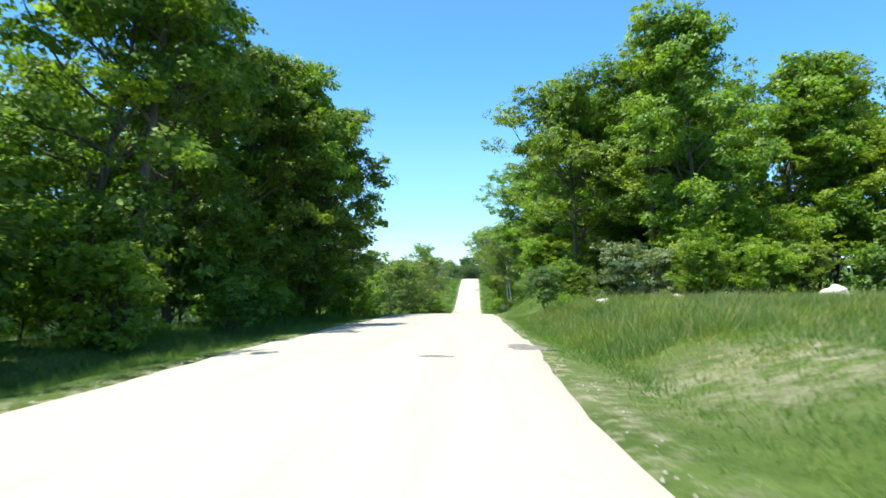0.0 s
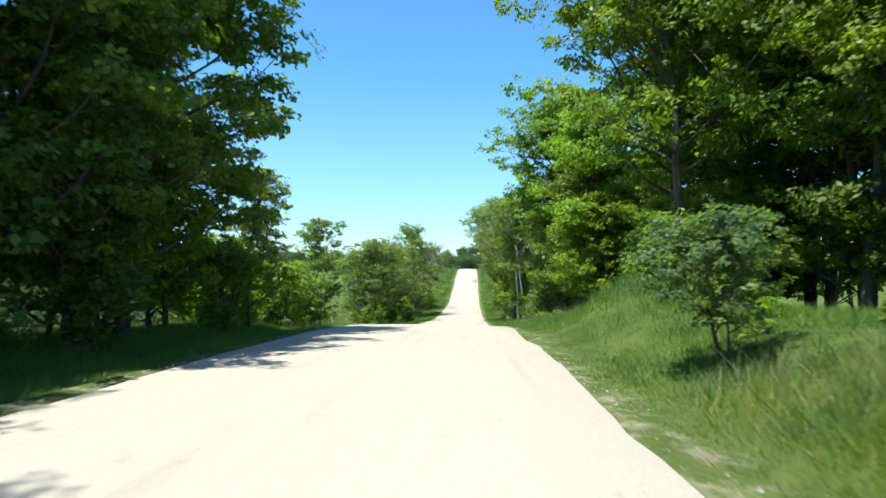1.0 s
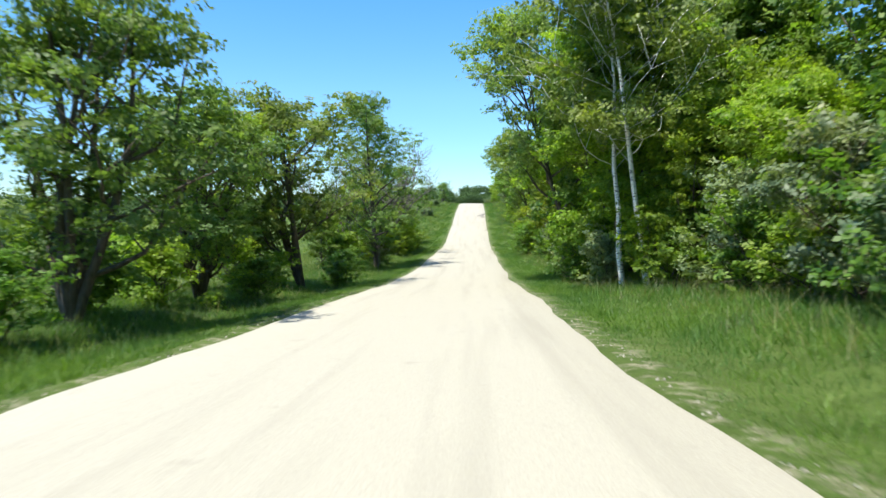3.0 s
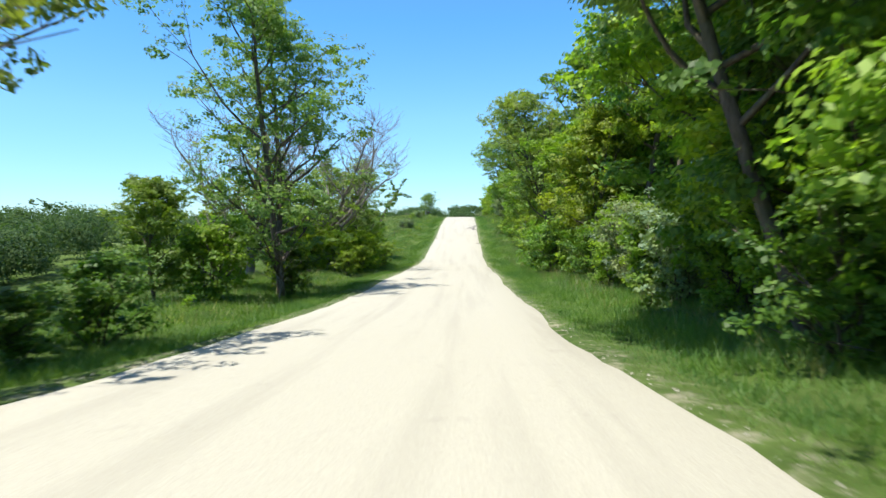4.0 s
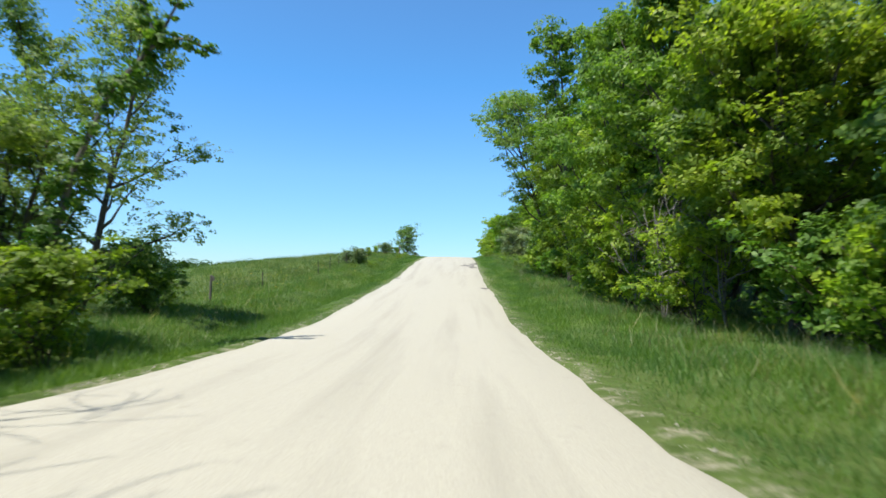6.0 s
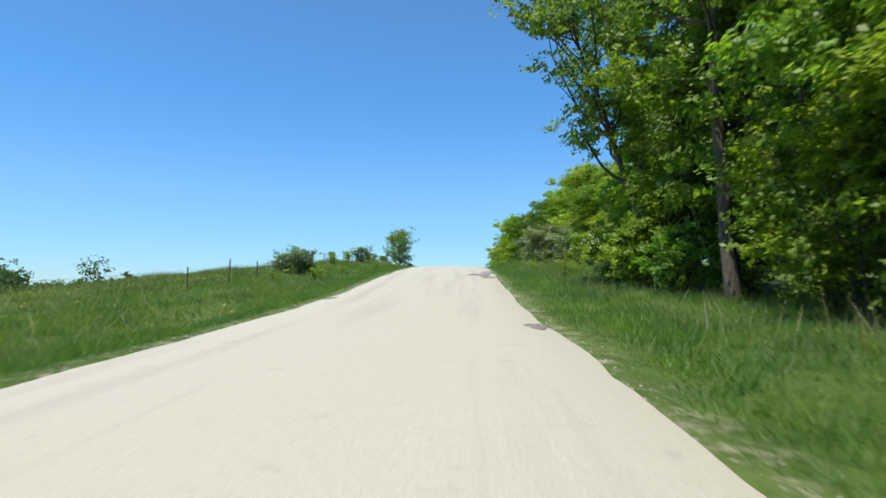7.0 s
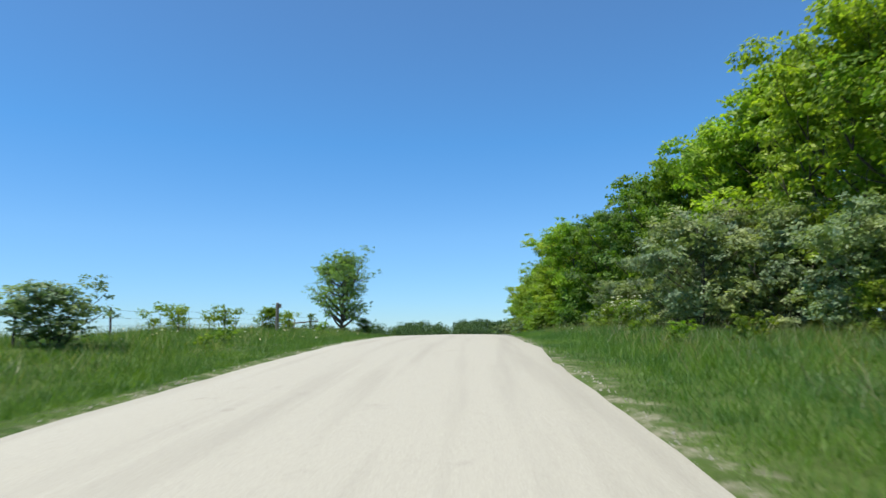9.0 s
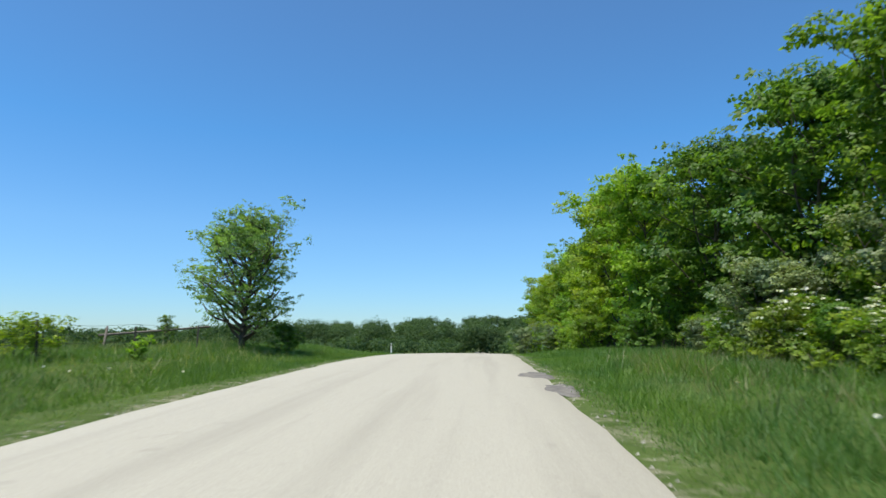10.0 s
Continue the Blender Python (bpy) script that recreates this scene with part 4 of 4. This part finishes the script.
# ---- road surface details ----
def flat_patch(name, label, material, cx, cy, wx, wy, seed, lift=0.006, n=26, over_road=True):
    """A thin ragged patch lying on the ground."""
    g = random.Random(seed)
    ring = []
    for k in range(n):
        a = 2 * math.pi * k / n
        r = 1 + 0.16 * math.sin(3 * a + seed) + 0.10 * math.sin(7 * a + 2 * seed) + g.uniform(-0.07, 0.07)
        ring.append((cx + wx * r * math.cos(a), cy + wy * r * math.sin(a)))

    def top(x, y):
        return float(road_z(y)) + 0.05 * (1 - (x / 2.88) ** 2) + lift if over_road else ground_at(x, y) + lift + 0.05

    rings = [[(cx + (x - cx) * s, cy + (y - cy) * s) for x, y in ring] for s in (1.0, 0.97 if over_road else 0.8, 0.6, 0.33)]
    verts = [(x, y, top(x, y) - ((0.02 if over_road else 0.16) if k == 0 else 0)) for k, rr in enumerate(rings) for x, y in rr] + [(cx, cy, top(cx, cy))]
    faces = []
    for k in range(3):
        for i in range(n):
            j = (i + 1) % n
            faces.append((k * n + i, k * n + j, (k + 1) * n + j, (k + 1) * n + i))
    faces += [(3 * n + i, 3 * n + (i + 1) % n, 4 * n) for i in range(n)]
    tagged(new(name, mesh_from(name, verts, faces, material, True)), label, "patch", kind="structure")


for k, (x, y, w, l) in enumerate(((2.4, 173.8, 0.36, 1.1), (2.3, 169.0, 0.38, 0.85), (1.45, 170.8, 0.16, 0.5), (1.75, 172.2, 0.22, 0.4), (2.55, 210.2, 0.35, 0.8), (2.75, 207.4, 0.25, 0.9), (2.5, 150.6, 0.2, 0.5),
                                 (-2.6, 157.5, 0.16, 0.5), (2.6, 12.2, 0.4, 0.6), (1.0, 10.2, 0.3, 0.12), (2.6, 176.2, 0.22, 0.5), (2.05, 171.2, 0.5, 1.0))):
    flat_patch("road_patch", "worn dark asphalt patch in the pale road", PATCH, x, y, w, l, k)


# ---- stones ----
def shoulder_gravel():
    """Loose chips swept to the ragged edges of the road."""
    g = np.random.default_rng(21)
    n = 3600
    side = np.where(g.random(n) < 0.5, -1.0, 1.0)
    x, y = side * (2.72 + np.abs(g.normal(0, 0.17, n))), g.uniform(0, 232, n)
    z = np.where(np.abs(x) < 2.85, road_z(y) + 0.004, land(x, y)) + 0.004
    r = 0.006 + 0.015 * g.random(n) ** 3
    c = np.stack([x, y, z], -1)
    a = g.uniform(0, 6.28, n)
    feet = [c + np.stack([np.cos(a + t) * r * 1.3, np.sin(a + t) * r, -0.3 * r], -1) for t in (0, 2.1, 4.2)]
    top = c + np.stack([0.3 * r, 0 * r, 1.1 * r], -1)
    q = np.concatenate([np.stack([feet[i], feet[(i + 1) % 3], top], 1) for i in range(3)])
    tagged(new("shoulder_gravel", loose_mesh("shoulder_gravel", q, ROAD)), "loose pale stone chips along the road's edge", "gravel", kind="stuff")


shoulder_gravel()

def boulder(x, y, size, seed):
    bm = bmesh.new()
    bmesh.ops.create_icosphere(bm, subdivisions=3, radius=size)
    for v in bm.verts:
        k = noise.noise(v.co * (1.4 / size) + Vector((seed, 0, 0))) * 0.35 + noise.noise(v.co * (4 / size)) * 0.09
        v.co *= 1 + k
        v.co.z = v.co.z * 0.75
    me = bpy.data.meshes.new("boulder")
    bm.to_mesh(me)
    bm.free()
    me.materials.append(STONE)
    ob = new("boulder", me)
    ob.matrix_basis = pose(x, y, ground_at(x, y) + size * 0.35, 0, 0, seed * 50)
    tagged(ob, "pale rounded field boulder lying in tall grass", "boulder", "field boulders")


boulder(15.0, 24.2, 0.52, 1)
boulder(5.95, 21.5, 0.25, 2)
boulder(9.2, 24.0, 0.30, 3)


# ---- fence ----
def post_mesh(height, r, sides, taper=0.9):
    bm = bmesh.new()
    bmesh.ops.create_cone(bm, cap_ends=True, segments=sides, radius1=r, radius2=r * taper, depth=height)
    bmesh.ops.translate(bm, verts=bm.verts, vec=(0, 0, height / 2))
    bmesh.ops.bevel(bm, geom=[e for e in bm.edges if all(v.co.z > height * 0.99 for v in e.verts)], offset=r * 0.25, segments=1, affect="EDGES")
    return bm


def bm_part(name, bm, material, parent, label=""):
    me = bpy.data.meshes.new(name)
    bm.to_mesh(me)
    bm.free()
    me.materials.append(material)
    return part(name, me, parent, label)


def box_bm(sx, sy, sz, at, bevel=0.004):
    bm = bmesh.new()
    bmesh.ops.create_cube(bm, size=1)
    bmesh.ops.scale(bm, vec=(sx, sy, sz), verts=bm.verts)
    bmesh.ops.bevel(bm, geom=bm.edges[:], offset=bevel, segments=1, affect="EDGES")
    bmesh.ops.translate(bm, verts=bm.verts, vec=at)
    return bm


def wooden_post(x, y, height, r, lean):
    ob = tagged(new("fence_post"), "stout weathered wooden fence post with a block at the top", "post", "fence posts")
    bm_part("shaft", post_mesh(height, r, 12), OLDWOOD, ob)
    bm_part("insulator_block", box_bm(0.09, 0.07, 0.17, (r + 0.03, 0, height - 0.13)), OLDWOOD, ob)
    ob.matrix_basis = pose(x, y, ground_at(x, y) - 0.1, lean, lean * 0.6, 0)


def steel_post(x, y, height, lean=0):
    ob = tagged(new("fence_post"), "thin dark steel fence post in the grass", "post", "fence posts")
    bm = box_bm(0.045, 0.012, height, (0, 0, height / 2), 0.003)
    bm_part("web", bm, STEEL, ob)
    bm_part("flange", box_bm(0.012, 0.05, height, (0, 0.031, height / 2), 0.003), STEEL, ob)
    ob.matrix_basis = pose(x, y, ground_at(x, y) - 0.1, 2 * math.sin(y * 3.1), lean + 2.5 * math.sin(y * 7.7), 0)


def fence_x(y):
    return -8.4 + 0.9 * float(smooth(185, 215, y))


posts = [149.0, 161.2, 165.0, 168.5, 172.0, 175.5, 179.0, 182.2, 185.4, 188.8, 192.2, 195.5, 199.0, 202.3, 209.5, 213.0, 216.5]
for y in posts:
    steel_post(fence_x(y), y, (1.05 if y < 195 else 0.85) + 0.1 * math.sin(y))
for y, h, r in ((142.5, 1.1, 0.05), (176.4, 1.3, 0.085), (206.0, 1.35, 0.08)):
    wooden_post(fence_x(y) + 0.6 * (y > 170), y, h, r, 3)


def fence_wires():
    ob = tagged(new("wire_fence"), "slack rusty fence wires strung between the posts", "fence")
    line = [142.5] + posts
    for level in (0.35, 0.55, 0.75):
        pts = []
        for a, b in zip(line, line[1:]):
            for u in (0.0, 0.5):
                yy = a + (b - a) * u
                z = (ground_at(fence_x(a), a) * (1 - u) + ground_at(fence_x(b), b) * u) + level - (0.05 if u else 0)
                pts.append(Vector((fence_x(yy), yy, z)))
        v, f = tubes([(pts, [0.004] * len(pts))], 3)
        part("wire", mesh_from("wire", v, f, STEEL), ob)


fence_wires()


def rail_fence():
    """A short bit of old pole rail on leaning posts."""
    ob = tagged(new("rail_fence"), "short length of dark pole rail on leaning posts", "fence")
    a, b = Vector((-12.4, 219.5, 0)), Vector((-9.0, 220.8, 0))
    for u in (0.0, 0.55):
        p = a.lerp(b, u)
        z = ground_at(p.x, p.y)
        v, f = tubes([([Vector((p.x, p.y, z - 0.1)), Vector((p.x + 0.12, p.y, z + 0.95))], [0.045, 0.04])], 8)
        part("post", mesh_from("post", v, f, OLDWOOD, True), ob)
    za, zb = ground_at(a.x, a.y) + 0.62, ground_at(b.x, b.y) + 0.80
    v, f = tubes([([Vector((a.x - 0.2, a.y, za)), Vector((b.x, b.y, zb))], [0.045, 0.038])], 8)
    part("rail", mesh_from("rail", v, f, OLDWOOD, True), ob)


rail_fence()


def marker_post(x, y):
    ob = tagged(new("marker_post"), "slim white roadside marker post", "post")
    bm_part("shaft", box_bm(0.10, 0.04, 1.0, (0, 0, 0.5), 0.01), WHITE, ob)
    bm_part("band", box_bm(0.104, 0.044, 0.08, (0, 0, 0.86), 0.004), STEEL, ob)
    ob.matrix_basis = pose(x, y, ground_at(x, y) - 0.05)


marker_post(-5.3, 243)


def box_post(x, y):
    """A pale square post with a dark box at its top."""
    ob = tagged(new("box_post"), "pale weathered post with a small dark box beside its top", "post")
    bm_part("shaft", box_bm(0.10, 0.10, 0.95, (0, 0, 0.475), 0.008), WEATHERED, ob)
    bm_part("box", box_bm(0.17, 0.20, 0.17, (0.13, 0, 0.84), 0.012), STEEL, ob, "dark metal box")
    ob.matrix_basis = pose(x, y, ground_at(x, y) - 0.1, 0, -2, 8)


box_post(-5.8, 51.1)
steel_post(8.8, 183.0, 1.15, 9)
